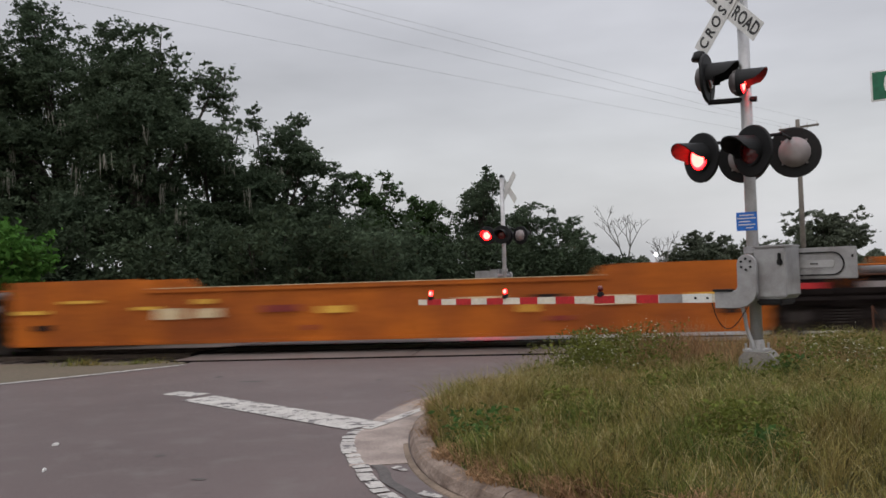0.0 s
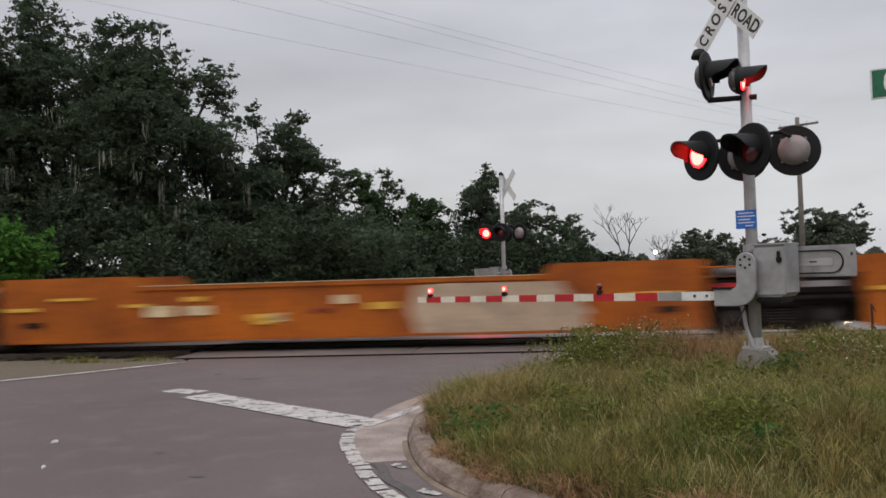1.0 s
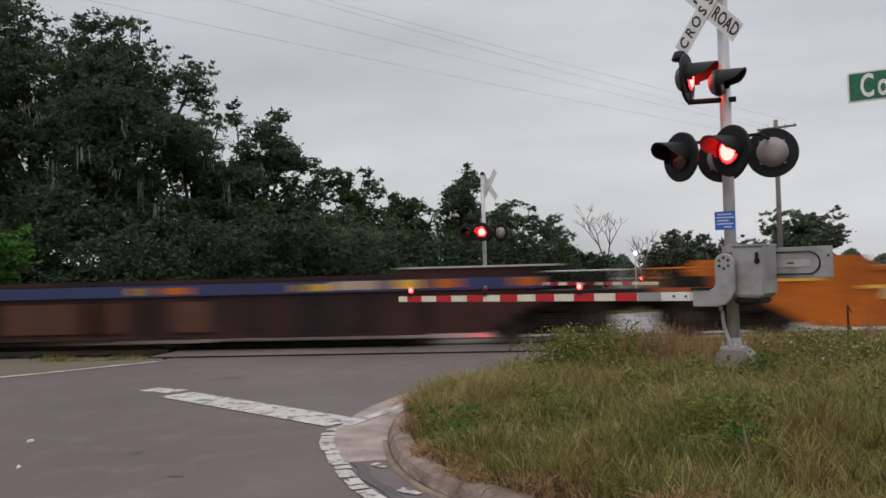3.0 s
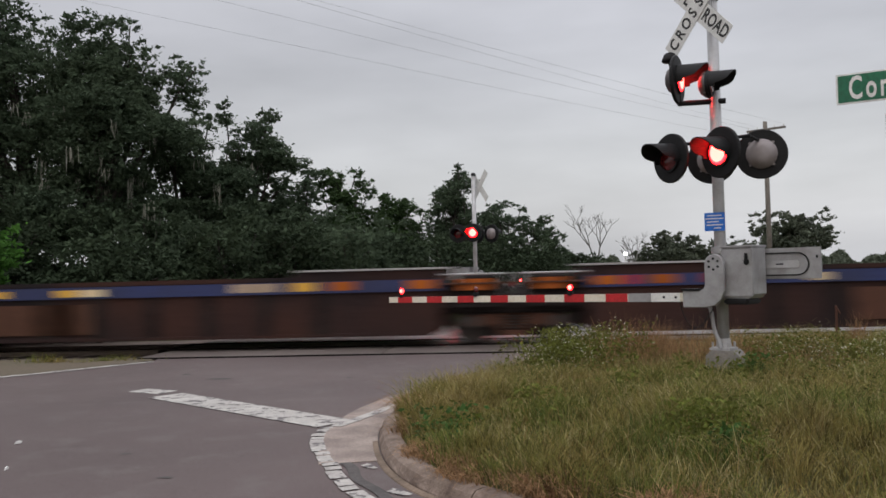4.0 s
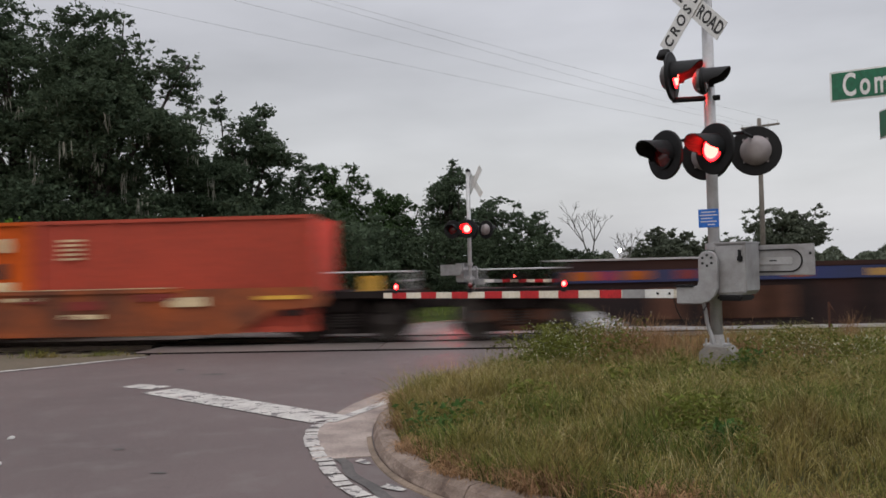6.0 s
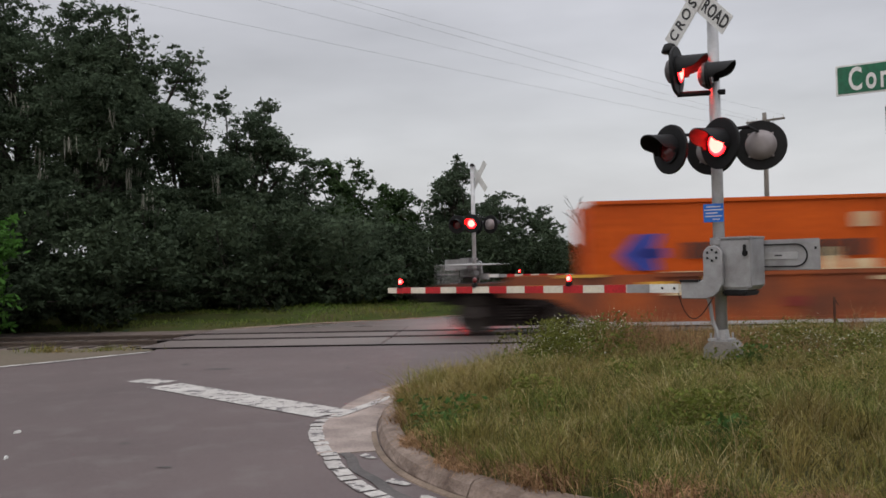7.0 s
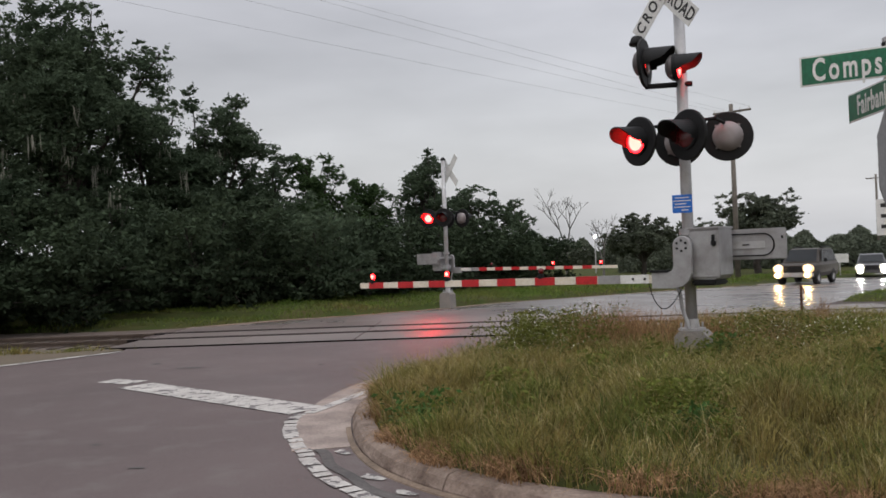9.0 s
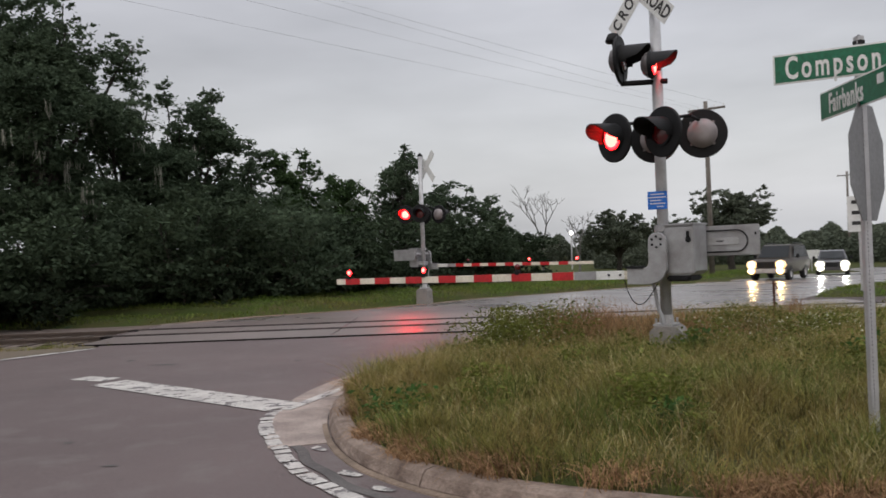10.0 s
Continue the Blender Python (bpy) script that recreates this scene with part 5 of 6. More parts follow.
# ---- street signs, poles, wires ----
def street_sign():
    s = thing("street_sign", "green street name signs over a stop sign seen from behind", "street sign", pose(2.9, 5.25, 0))
    bm = bmesh.new()
    box(bm, -0.025, 0.025, -0.025, 0.025, 0.1, 2.82, 0.004)
    part("post", bm, M["galvanised"], s, "punched galvanised square post")
    bm = bmesh.new()
    for k in range(98):
        z = 0.25 + 0.0254 * k
        box(bm, -0.006, 0.006, -0.0265, -0.0245, z, z + 0.012)
    part("punched_holes", bm, M["black"], s).matrix_basis = pose(0, 0, 0, 0, 0, -25)
    bm = bmesh.new()
    box(bm, -0.03, 0.03, -0.03, 0.03, 2.75, 2.80, 0.01)
    tube(bm, (0, 0, 2.79), (0, 0, 2.83), 0.028, 0.006, 6)
    part("cap", bm, M["black"], s)
    for nm, z, turn, w0, w1, text, size in (("name_plate", 2.66, -29, -0.52, 0.45, "Compson", 0.21), ("name_plate", 2.45, -93, -0.52, 0.5, "Fairbanks", 0.185)):
        at = pose(0, 0, z, 0, 0, turn)
        bm = bmesh.new()
        box(bm, w0, w1, -0.006, 0.0, -0.1, 0.1, 0.002)
        pl = part(nm, bm, M["sign_white"], s, "green street name plate with a white border")
        pl.matrix_basis = at @ pose(0, -0.03, 0)
        part("field", box(bmesh.new(), w0 + 0.012, w1 - 0.012, -0.0085, -0.0055, -0.088, 0.088), M["sign_green"], pl)
        lettering("lettering", text, size, M["sign_white"], pl, pose((-0.16 if text[0] == "C" else -0.13), -0.0105, -0.005, 90), 0.56 if text[0] == "C" else 0.62, bold=0.0045, space=1.3 if text[0] == "C" else 1.12)
        bm = bmesh.new()
        x = 0.33 if text[0] == "C" else 0.32
        box(bm, x - 0.03, x + 0.05, -0.0105, -0.0085, 0.0, 0.06)
        part("small_mark", bm, M["sign_white"], pl)
    bm = bmesh.new()
    pts = [(0.381 / math.cos(math.pi / 8) * math.cos(math.pi / 8 + k * math.pi / 4), 2.0 + 0.381 / math.cos(math.pi / 8) * math.sin(math.pi / 8 + k * math.pi / 4)) for k in range(8)]
    extrude_outline(bm, pts, 0.004, pose(0, 0.03, 0))
    part("stop_plate", bm, M["sign_back"], s, "bare metal back of an octagonal stop plate").matrix_basis = pose(0.06, 0, 0, 0, 0, 46)
    return s


street_sign()


def utility_pole(x, y, h, base, label):
    p = thing("utility_pole", label, "utility pole", pose(x, y, base))
    part("pole", tube(bmesh.new(), (0, 0, -0.3), (0, 0, h), 0.17, 0.12, 14), M["pole_wood"], p, "weathered round timber", True)
    bm = bmesh.new()
    d = A
    m = pose(0, 0, h - 0.45, 0, 0, math.degrees(math.atan2(d.y, d.x)))
    box(bm, -1.15, 1.15, -0.16, -0.06, -0.06, 0.06, 0.01, m)
    part("crossarm", bm, M["pole_wood"], p, "timber crossarm")
    bm = bmesh.new()
    for s in (-1, 1):
        tube(bm, m @ Vector((s * 0.6, -0.12, 0)), m @ Vector((0, -0.12, -0.5)), 0.02, None, 6)
    part("brace", bm, M["galvanised"], p)
    for u in (-1.05, -0.5, 0.5, 1.05):
        part("insulator", tube(bmesh.new(), m @ Vector((u, -0.11, 0.05)), m @ Vector((u, -0.11, 0.2)), 0.04, 0.03, 8), M["sign_white"], p)
    return [Vector((x, y, base)) + m @ Vector((u, -0.11, 0.2)) for u in (-1.05, -0.5, 0.5, 1.05)]


ends = utility_pole(17.6, 49.2, 11.1, -0.9, "grey timber utility pole with a crossarm")
utility_pole(-29.5, -1.8, 11.3, 0.0, "grey timber utility pole with a crossarm")
utility_pole(52.0, 98.0, 11.0, -1.2, "distant timber utility pole")
for p, d in ((Vector((17.6, 49.1, 9.0)), (-0.4087, 0.8566, 0.315)), (Vector((17.6, 49.1, 9.55)), (-0.267, 0.9074, 0.3244)), (ends[2], (-0.1767, 0.9285, 0.3266)), (ends[0], (-0.155, 0.932, 0.327))):
    n, q = 40, p.lerp(Vector((0, 0, 1.5)) + Vector(d) * 29.0, 1.9)
    pts = [p.lerp(q, k / n) - Vector((0, 0, 0.3 * 4 * (k / n) * (1 - k / n))) for k in range(n + 1)]
    tagged(mesh_object("overhead_wire", pipe(bmesh.new(), pts, 0.004, 4), M["wire"]), "thin sagging overhead wire", "wire", "overhead wires")


def small_post(x, y, z0, z1):
    p = thing("marker_post", "thin rusty marker post in the grass", "post", pose(x, y, 0))
    part("stake", box(bmesh.new(), -0.012, 0.012, -0.02, 0.02, z0, z1, 0.003), M["rust"], p)
    part("bent_tip", tube(bmesh.new(), (0, 0, z1 - 0.02), (0.06, 0, z1 - 0.12), 0.015, 0.008, 6), M["rust"], p)


small_post(5.37, 12.39, 0.0, 0.92)


def roadside_board(x, y, z0, z1, w, h, turn, label, lines):
    p = thing("road_sign", label, "road sign", pose(x, y, 0, 0, 0, turn))
    part("post", box(bmesh.new(), -0.04, 0.04, 0.0, 0.05, z0, z1, 0.005), M["galvanised"], p)
    b = part("board", box(bmesh.new(), -w / 2, w / 2, -0.01, 0.0, z1 - h, z1, 0.003), M["sign_white"], p, "white board with dark lines")
    for k in range(lines):
        part("text_line", box(bmesh.new(), -w * 0.32, w * (0.15 + 0.17 * (k % 2)), -0.016, -0.011, z1 - h * (k + 0.75) / (lines + 0.4), z1 - h * (k + 0.4) / (lines + 0.4)), M["sign_black"], b)


roadside_board(12.3, 22.6, -0.1, 2.72, 0.6, 1.0, -28, "white regulatory sign with dark lines on a post", 3)
roadside_board(27.0, 56.0, -0.9, 0.9, 1.1, 0.6, -26, "small white roadside sign far down the road", 0)


def street_light(x, y, z):
    p = thing("street_light", "distant lit street light on a pole", "street lamp", pose(x, y, 0))
    part("pole", tube(bmesh.new(), (0, 0, -1.2), (0, 0, z), 0.09, 0.06, 8), M["galvanised"], p)
    bm = bmesh.new()
    bmesh.ops.create_uvsphere(bm, u_segments=12, v_segments=8, radius=0.17, matrix=pose(0, -0.2, z) @ Matrix.Diagonal((1, 1, 0.7, 1)))
    part("lamp_head", bm, M["headlight_white"], p, "glowing lamp head", True)


street_light(16.4, 88.5, 3.4)


# ---- plants ----
def rot_frames(n, rng, tilt=1.0):
    """Random orthonormal pairs for leaf quads."""
    a = rng.normal(size=(n, 3))
    a[:, 2] *= tilt
    a /= np.linalg.norm(a, axis=1, keepdims=True)
    b = rng.normal(size=(n, 3))
    b -= a * (a * b).sum(1, keepdims=True)
    b /= np.linalg.norm(b, axis=1, keepdims=True)
    return a, b


def leaf_cloud(name, centres, mat, parent, size, rng, label=""):
    """Pointed leaves or sprays of leaves at the given places, one kite each."""
    n = len(centres)
    a, b = rot_frames(n, rng, 0.7)
    s = size * rng.uniform(0.55, 1.35, (n, 1))
    v = np.stack([centres - a * s, centres - b * s * 0.42 + a * s * 0.1, centres + a * s, centres + b * s * 0.42 + a * s * 0.1], 1).reshape(-1, 3)
    f = np.arange(4 * n).reshape(n, 4)
    ob = raw_mesh(name, v, f, mat)
    ob.parent = parent
    return tagged(ob, label)


def limb_mesh(bm, p, q, r0, r1, rnd, bends=3, sides=7):
    last, rl = Vector(p), r0
    for k in range(1, bends + 1):
        f = k / bends
        nxt = Vector(p).lerp(Vector(q), f) + Vector((rnd.uniform(-1, 1), rnd.uniform(-1, 1), rnd.uniform(-0.5, 0.8))) * (0.04 * (Vector(q) - Vector(p)).length if k < bends else 0)
        rr = r0 + (r1 - r0) * f
        tube(bm, last, nxt, rl, rr, sides, False)
        last, rl = nxt, rr
    return last


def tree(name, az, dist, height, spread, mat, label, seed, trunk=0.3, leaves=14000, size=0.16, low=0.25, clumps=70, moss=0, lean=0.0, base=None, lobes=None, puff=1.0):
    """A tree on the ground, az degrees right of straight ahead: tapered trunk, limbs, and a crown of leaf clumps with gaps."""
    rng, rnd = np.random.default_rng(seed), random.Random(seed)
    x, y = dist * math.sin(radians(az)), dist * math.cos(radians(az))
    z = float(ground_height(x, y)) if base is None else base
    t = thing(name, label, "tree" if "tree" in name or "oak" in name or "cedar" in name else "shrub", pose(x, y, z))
    bm = bmesh.new()
    fork = Vector((lean * 0.4, 0, height * (low + 0.12)))
    limb_mesh(bm, (0, 0, -0.3), fork, trunk, trunk * 0.75, rnd, 4, 10)
    # clump places: an uneven shell of each lobe of the crown
    mid, half = height * (low + 1) / 2, height * (1 - low) / 2
    lobes = lobes or [(lean, mid, spread, half)]
    area = np.array([a * b for _, _, a, b in lobes])
    which = np.repeat(np.arange(len(lobes)), np.maximum(3, np.round(clumps * area / area.sum()).astype(int)))
    cs, rad = [], []
    ca, sa = math.cos(radians(az)), math.sin(radians(az))
    for k in which:
        lx, lz, a, b = lobes[k]
        d = rng.normal(size=3)
        d /= np.linalg.norm(d)
        r = rng.uniform(0.3, 1.0) ** 0.5 * rng.uniform(0.8, 1.08)
        u, w = lx + d[0] * a * r, d[1] * a * r * (0.9 if len(lobes) > 1 else 0.8)
        cs.append((u * ca + w * sa, -u * sa + w * ca, lz + d[2] * b * r))
        rad.append(math.sqrt(a * b) * rng.uniform(0.32, 0.62) * puff)
    clumps, rad = len(cs), np.array(rad)
    cs = np.array(cs)
    for k in rng.choice(len(cs), min(len(cs), 34), replace=False):
        c = Vector(cs[k])
        mids = fork.lerp(c, 0.45) + Vector((rnd.uniform(-0.3, 0.3), rnd.uniform(-0.3, 0.3), 0.25))
        limb_mesh(bm, fork * rnd.uniform(0.75, 1.0), mids, trunk * 0.33, trunk * 0.16, rnd, 2, 5)
        limb_mesh(bm, mids, c, trunk * 0.16, 0.02, rnd, 3, 4)
    part("trunk", bm, M["bark"], t, "dark furrowed trunk and limbs")
    per = rng.multinomial(leaves, rad ** 2 / (rad ** 2).sum())
    pts = []
    # each clump is a handful of twigs, and each twig a tight flattened spray
    for c, r, n in zip(cs, rad, per):
        if n == 0:
            continue
        twigs = max(5, n // 19)
        d = rng.normal(size=(twigs, 3))
        d /= np.linalg.norm(d, axis=1, keepdims=True)
        tw = c + d * rng.uniform(0.1, 1.0, (twigs, 1)) ** 0.45 * r * np.array([1.15, 1.15, 0.68])
        e = rng.normal(size=(n, 3))
        e /= np.linalg.norm(e, axis=1, keepdims=True)
        spray = (0.07 + 0.12 * r) * rng.uniform(0.7, 1.25, (twigs, 1))
        k = rng.integers(twigs, size=n)
        loose = np.where(rng.uniform(size=(n, 1)) < 0.22, 2.6, 1.0)
        pts.append(tw[k] + e * rng.uniform(0, 1, (n, 1)) ** 0.5 * spray[k] * loose * np.array([1.1, 1.1, 0.65]))
    leaf_cloud("crown", np.concatenate(pts), mat, t, size, rng, "uneven leafy crown with gaps")
    if moss:
        vs, fs = [], []
        low_cs = cs[cs[:, 2] < mid + half * 0.2]
        for k in range(moss):
            c = low_cs[rng.integers(len(low_cs))] + rng.normal(size=3) * np.array([0.5, 0.5, 0.2]) + np.array([0, -0.5, 0])
            ln = rng.uniform(0.25, 1.1)
            for j in range(9):
                p = c + rng.normal(size=3) * np.array([0.1, 0.1, 0.06])
                a, w = rng.uniform(0, math.pi), rng.uniform(0.012, 0.03)
                side = np.array([math.cos(a) * w, math.sin(a) * w, 0])
                l2 = ln * rng.uniform(0.35, 1.1)
                m1 = p + rng.normal(size=3) * np.array([0.03, 0.03, 0]) + np.array([0, 0, -l2 * 0.5])
                tip = m1 + rng.normal(size=3) * np.array([0.04, 0.04, 0]) + np.array([0, 0, -l2 * 0.5])
                i = len(vs)
                vs += [p + side * 0.5, p - side * 0.5, m1 - side, m1 + side, tip - side * 0.15, tip + side * 0.15]
                fs += [(i, i + 1, i + 2, i + 3), (i + 3, i + 2, i + 4, i + 5)]
        ob = raw_mesh("hanging_moss", vs, fs, M["moss"])
        ob.parent = t
        tagged(ob, "grey-green moss hanging from the limbs", kind="stuff")
    return t


def bare_tree(az, dist, height, seed):
    rnd = random.Random(seed)
    x, y = dist * math.sin(radians(az)), dist * math.cos(radians(az))
    t = thing("bare_tree", "leafless grey dead tree", "tree", pose(x, y, float(ground_height(x, y))))
    bm = bmesh.new()

    def grow(p, d, ln, r, depth):
        q = p + d * ln
        tube(bm, p, q, r, r * 0.7, 5, False)
        if depth == 0:
            return
        for _ in range(rnd.choice((2, 3, 3))):
            e = (d + Vector((rnd.uniform(-1, 1), rnd.uniform(-1, 1), rnd.uniform(-0.35, 0.6))) * 0.75).normalized()
            grow(q, e, ln * rnd.uniform(0.55, 0.85), r * 0.62, depth - 1)
    grow(Vector((0, 0, -0.3)), Vector((0.03, 0, 1)), height * 0.33, 0.11, 5)
    part("trunk", bm, M["dead_wood"], t)


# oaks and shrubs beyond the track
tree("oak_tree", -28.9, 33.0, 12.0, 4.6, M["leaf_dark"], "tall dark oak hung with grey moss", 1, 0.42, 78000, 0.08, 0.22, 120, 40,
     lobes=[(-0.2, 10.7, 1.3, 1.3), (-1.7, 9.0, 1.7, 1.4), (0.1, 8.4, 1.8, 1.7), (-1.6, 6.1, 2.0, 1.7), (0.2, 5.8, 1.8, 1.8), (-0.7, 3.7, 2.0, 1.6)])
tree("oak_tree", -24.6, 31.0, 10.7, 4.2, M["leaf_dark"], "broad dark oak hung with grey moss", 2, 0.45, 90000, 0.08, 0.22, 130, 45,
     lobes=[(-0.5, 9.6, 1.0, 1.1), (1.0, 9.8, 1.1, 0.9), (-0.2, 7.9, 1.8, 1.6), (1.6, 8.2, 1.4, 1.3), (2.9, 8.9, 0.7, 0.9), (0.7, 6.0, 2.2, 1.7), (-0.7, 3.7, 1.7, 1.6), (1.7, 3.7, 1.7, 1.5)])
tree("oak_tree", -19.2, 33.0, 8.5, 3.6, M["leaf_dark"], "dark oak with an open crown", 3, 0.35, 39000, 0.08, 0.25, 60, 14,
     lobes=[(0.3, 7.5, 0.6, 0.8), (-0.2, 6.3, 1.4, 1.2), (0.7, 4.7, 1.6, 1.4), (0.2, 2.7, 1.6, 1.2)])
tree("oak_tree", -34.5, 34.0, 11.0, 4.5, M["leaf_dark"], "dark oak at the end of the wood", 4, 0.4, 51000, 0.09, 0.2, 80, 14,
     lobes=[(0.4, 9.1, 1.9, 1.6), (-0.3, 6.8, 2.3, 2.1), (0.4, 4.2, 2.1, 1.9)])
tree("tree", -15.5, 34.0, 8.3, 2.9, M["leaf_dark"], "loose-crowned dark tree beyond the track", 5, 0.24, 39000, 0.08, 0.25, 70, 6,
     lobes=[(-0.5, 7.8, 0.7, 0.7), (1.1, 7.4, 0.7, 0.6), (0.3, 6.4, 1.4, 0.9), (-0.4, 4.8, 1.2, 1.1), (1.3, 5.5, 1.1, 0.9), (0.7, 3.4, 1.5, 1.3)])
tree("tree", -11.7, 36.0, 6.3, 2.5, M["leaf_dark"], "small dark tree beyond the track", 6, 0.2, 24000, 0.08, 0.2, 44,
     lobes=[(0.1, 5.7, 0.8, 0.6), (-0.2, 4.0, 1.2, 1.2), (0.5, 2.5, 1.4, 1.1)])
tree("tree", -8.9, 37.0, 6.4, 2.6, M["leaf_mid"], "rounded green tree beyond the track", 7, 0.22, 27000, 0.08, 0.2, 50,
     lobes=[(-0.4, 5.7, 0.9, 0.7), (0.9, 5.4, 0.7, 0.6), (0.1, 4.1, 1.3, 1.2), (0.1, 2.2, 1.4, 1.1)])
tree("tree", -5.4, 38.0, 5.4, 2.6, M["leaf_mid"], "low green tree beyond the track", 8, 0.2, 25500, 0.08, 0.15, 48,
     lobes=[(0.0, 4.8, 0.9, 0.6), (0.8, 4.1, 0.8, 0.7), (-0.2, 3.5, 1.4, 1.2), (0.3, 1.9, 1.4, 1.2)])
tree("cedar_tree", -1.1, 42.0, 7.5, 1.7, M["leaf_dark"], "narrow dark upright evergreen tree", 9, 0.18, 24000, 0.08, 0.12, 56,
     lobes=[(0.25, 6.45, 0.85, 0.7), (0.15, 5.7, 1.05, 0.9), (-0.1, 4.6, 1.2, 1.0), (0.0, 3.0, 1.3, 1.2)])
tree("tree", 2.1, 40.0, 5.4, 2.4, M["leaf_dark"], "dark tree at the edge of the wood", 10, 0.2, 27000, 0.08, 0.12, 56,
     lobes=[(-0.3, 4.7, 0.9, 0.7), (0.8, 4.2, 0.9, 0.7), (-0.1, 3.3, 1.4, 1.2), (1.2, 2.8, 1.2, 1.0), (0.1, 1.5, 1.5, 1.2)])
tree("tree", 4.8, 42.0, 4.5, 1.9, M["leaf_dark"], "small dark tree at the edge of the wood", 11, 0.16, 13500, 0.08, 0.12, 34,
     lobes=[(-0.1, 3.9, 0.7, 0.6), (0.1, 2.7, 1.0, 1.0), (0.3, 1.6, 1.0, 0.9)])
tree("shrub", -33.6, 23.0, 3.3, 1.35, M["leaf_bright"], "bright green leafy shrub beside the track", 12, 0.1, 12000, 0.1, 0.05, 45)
# undergrowth at the wood's foot; most shrubs have canopy shade painted into their leaves
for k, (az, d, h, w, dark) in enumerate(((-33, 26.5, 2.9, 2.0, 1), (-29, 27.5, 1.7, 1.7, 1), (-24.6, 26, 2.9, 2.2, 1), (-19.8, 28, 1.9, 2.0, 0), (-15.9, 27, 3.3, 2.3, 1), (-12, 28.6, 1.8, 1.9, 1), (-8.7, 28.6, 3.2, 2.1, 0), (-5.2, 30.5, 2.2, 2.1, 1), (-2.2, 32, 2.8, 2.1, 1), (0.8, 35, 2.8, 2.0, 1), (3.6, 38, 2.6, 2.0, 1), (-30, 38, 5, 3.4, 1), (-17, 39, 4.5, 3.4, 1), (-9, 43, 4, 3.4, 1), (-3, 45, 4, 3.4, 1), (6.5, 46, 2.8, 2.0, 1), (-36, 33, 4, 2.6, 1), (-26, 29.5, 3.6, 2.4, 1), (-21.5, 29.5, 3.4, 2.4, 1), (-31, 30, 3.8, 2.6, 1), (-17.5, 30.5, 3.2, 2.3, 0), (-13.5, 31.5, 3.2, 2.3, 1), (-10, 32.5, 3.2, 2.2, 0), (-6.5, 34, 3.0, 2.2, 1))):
    tree("shrub", az, d + (0.9 if az > -5 else -0.5), h, w, M["leaf_shade"] if dark else M["leaf_dark"], "dense undergrowth shrub with canopy shade in its leaf colour" if dark else "dense green undergrowth shrub", 40 + k, 0.05, 9500, 0.10, 0.0, 40, lobes=[(0, h * 0.62, w * 0.9, h * 0.42), (-w * 0.35, h * 0.25, w * 0.8, h * 0.3), (w * 0.4, h * 0.25, w * 0.8, h * 0.3)])
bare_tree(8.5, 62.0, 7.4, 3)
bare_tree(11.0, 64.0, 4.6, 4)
# distant trees, their haze painted into the leaf colour
tree("tree", 13.7, 72.0, 5.6, 4.0, M["leaf_haze"], "distant rounded tree beside the road", 21, 0.25, 12000, 0.16, 0.1, 60,
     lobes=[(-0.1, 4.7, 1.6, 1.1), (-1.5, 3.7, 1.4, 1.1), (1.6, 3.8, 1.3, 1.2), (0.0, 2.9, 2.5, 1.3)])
tree("tree", 17.2, 80.0, 4.6, 2.6, M["leaf_haze"], "distant low tree with haze in its leaf colour", 22, 0.2, 6000, 0.18, 0.1, 40)
tree("tree", 20.9, 68.0, 6.2, 4.3, M["leaf_haze"], "distant round-crowned tree beside the road", 23, 0.3, 12000, 0.16, 0.15, 60,
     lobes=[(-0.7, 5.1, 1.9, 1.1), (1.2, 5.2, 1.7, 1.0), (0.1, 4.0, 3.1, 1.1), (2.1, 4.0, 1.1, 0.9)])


def far_wood(name, az0, az1, dist, h, mat, label, seed, n=26000):
    rng = np.random.default_rng(seed)
    az = np.radians(rng.uniform(az0, az1, n))
    top = h * (0.75 + 0.25 * np.sin(az * 90) * np.sin(az * 37 + 1) + 0.12 * np.sin(az * 230))
    d = dist + rng.uniform(-6, 6, n)
    z = -1.5 + (top + 1.5) * rng.uniform(0, 1, n) ** 0.7
    pts = np.stack([d * np.sin(az), d * np.cos(az), z], 1)
    t = thing(name, label, "woods", kind="stuff")
    leaf_cloud("foliage", pts, mat, t, 0.4 * dist / 150, rng)


# wood and hedge to the right are paled for haze by leaf colour
far_wood("far_woods", 4, 60, 150, 4.6, M["leaf_haze"], "low wood along the horizon, haze in its leaf colour", 71, 60000)
far_wood("far_hedge", 12, 62, 92, 2.7, M["leaf_haze"], "hedge beyond the far road, leaf colour paled for haze", 73, 60000)
far_wood("far_woods", -60, 6, 62, 3.2, M["leaf_dark"], "dark wood behind the oaks", 72, 60000)


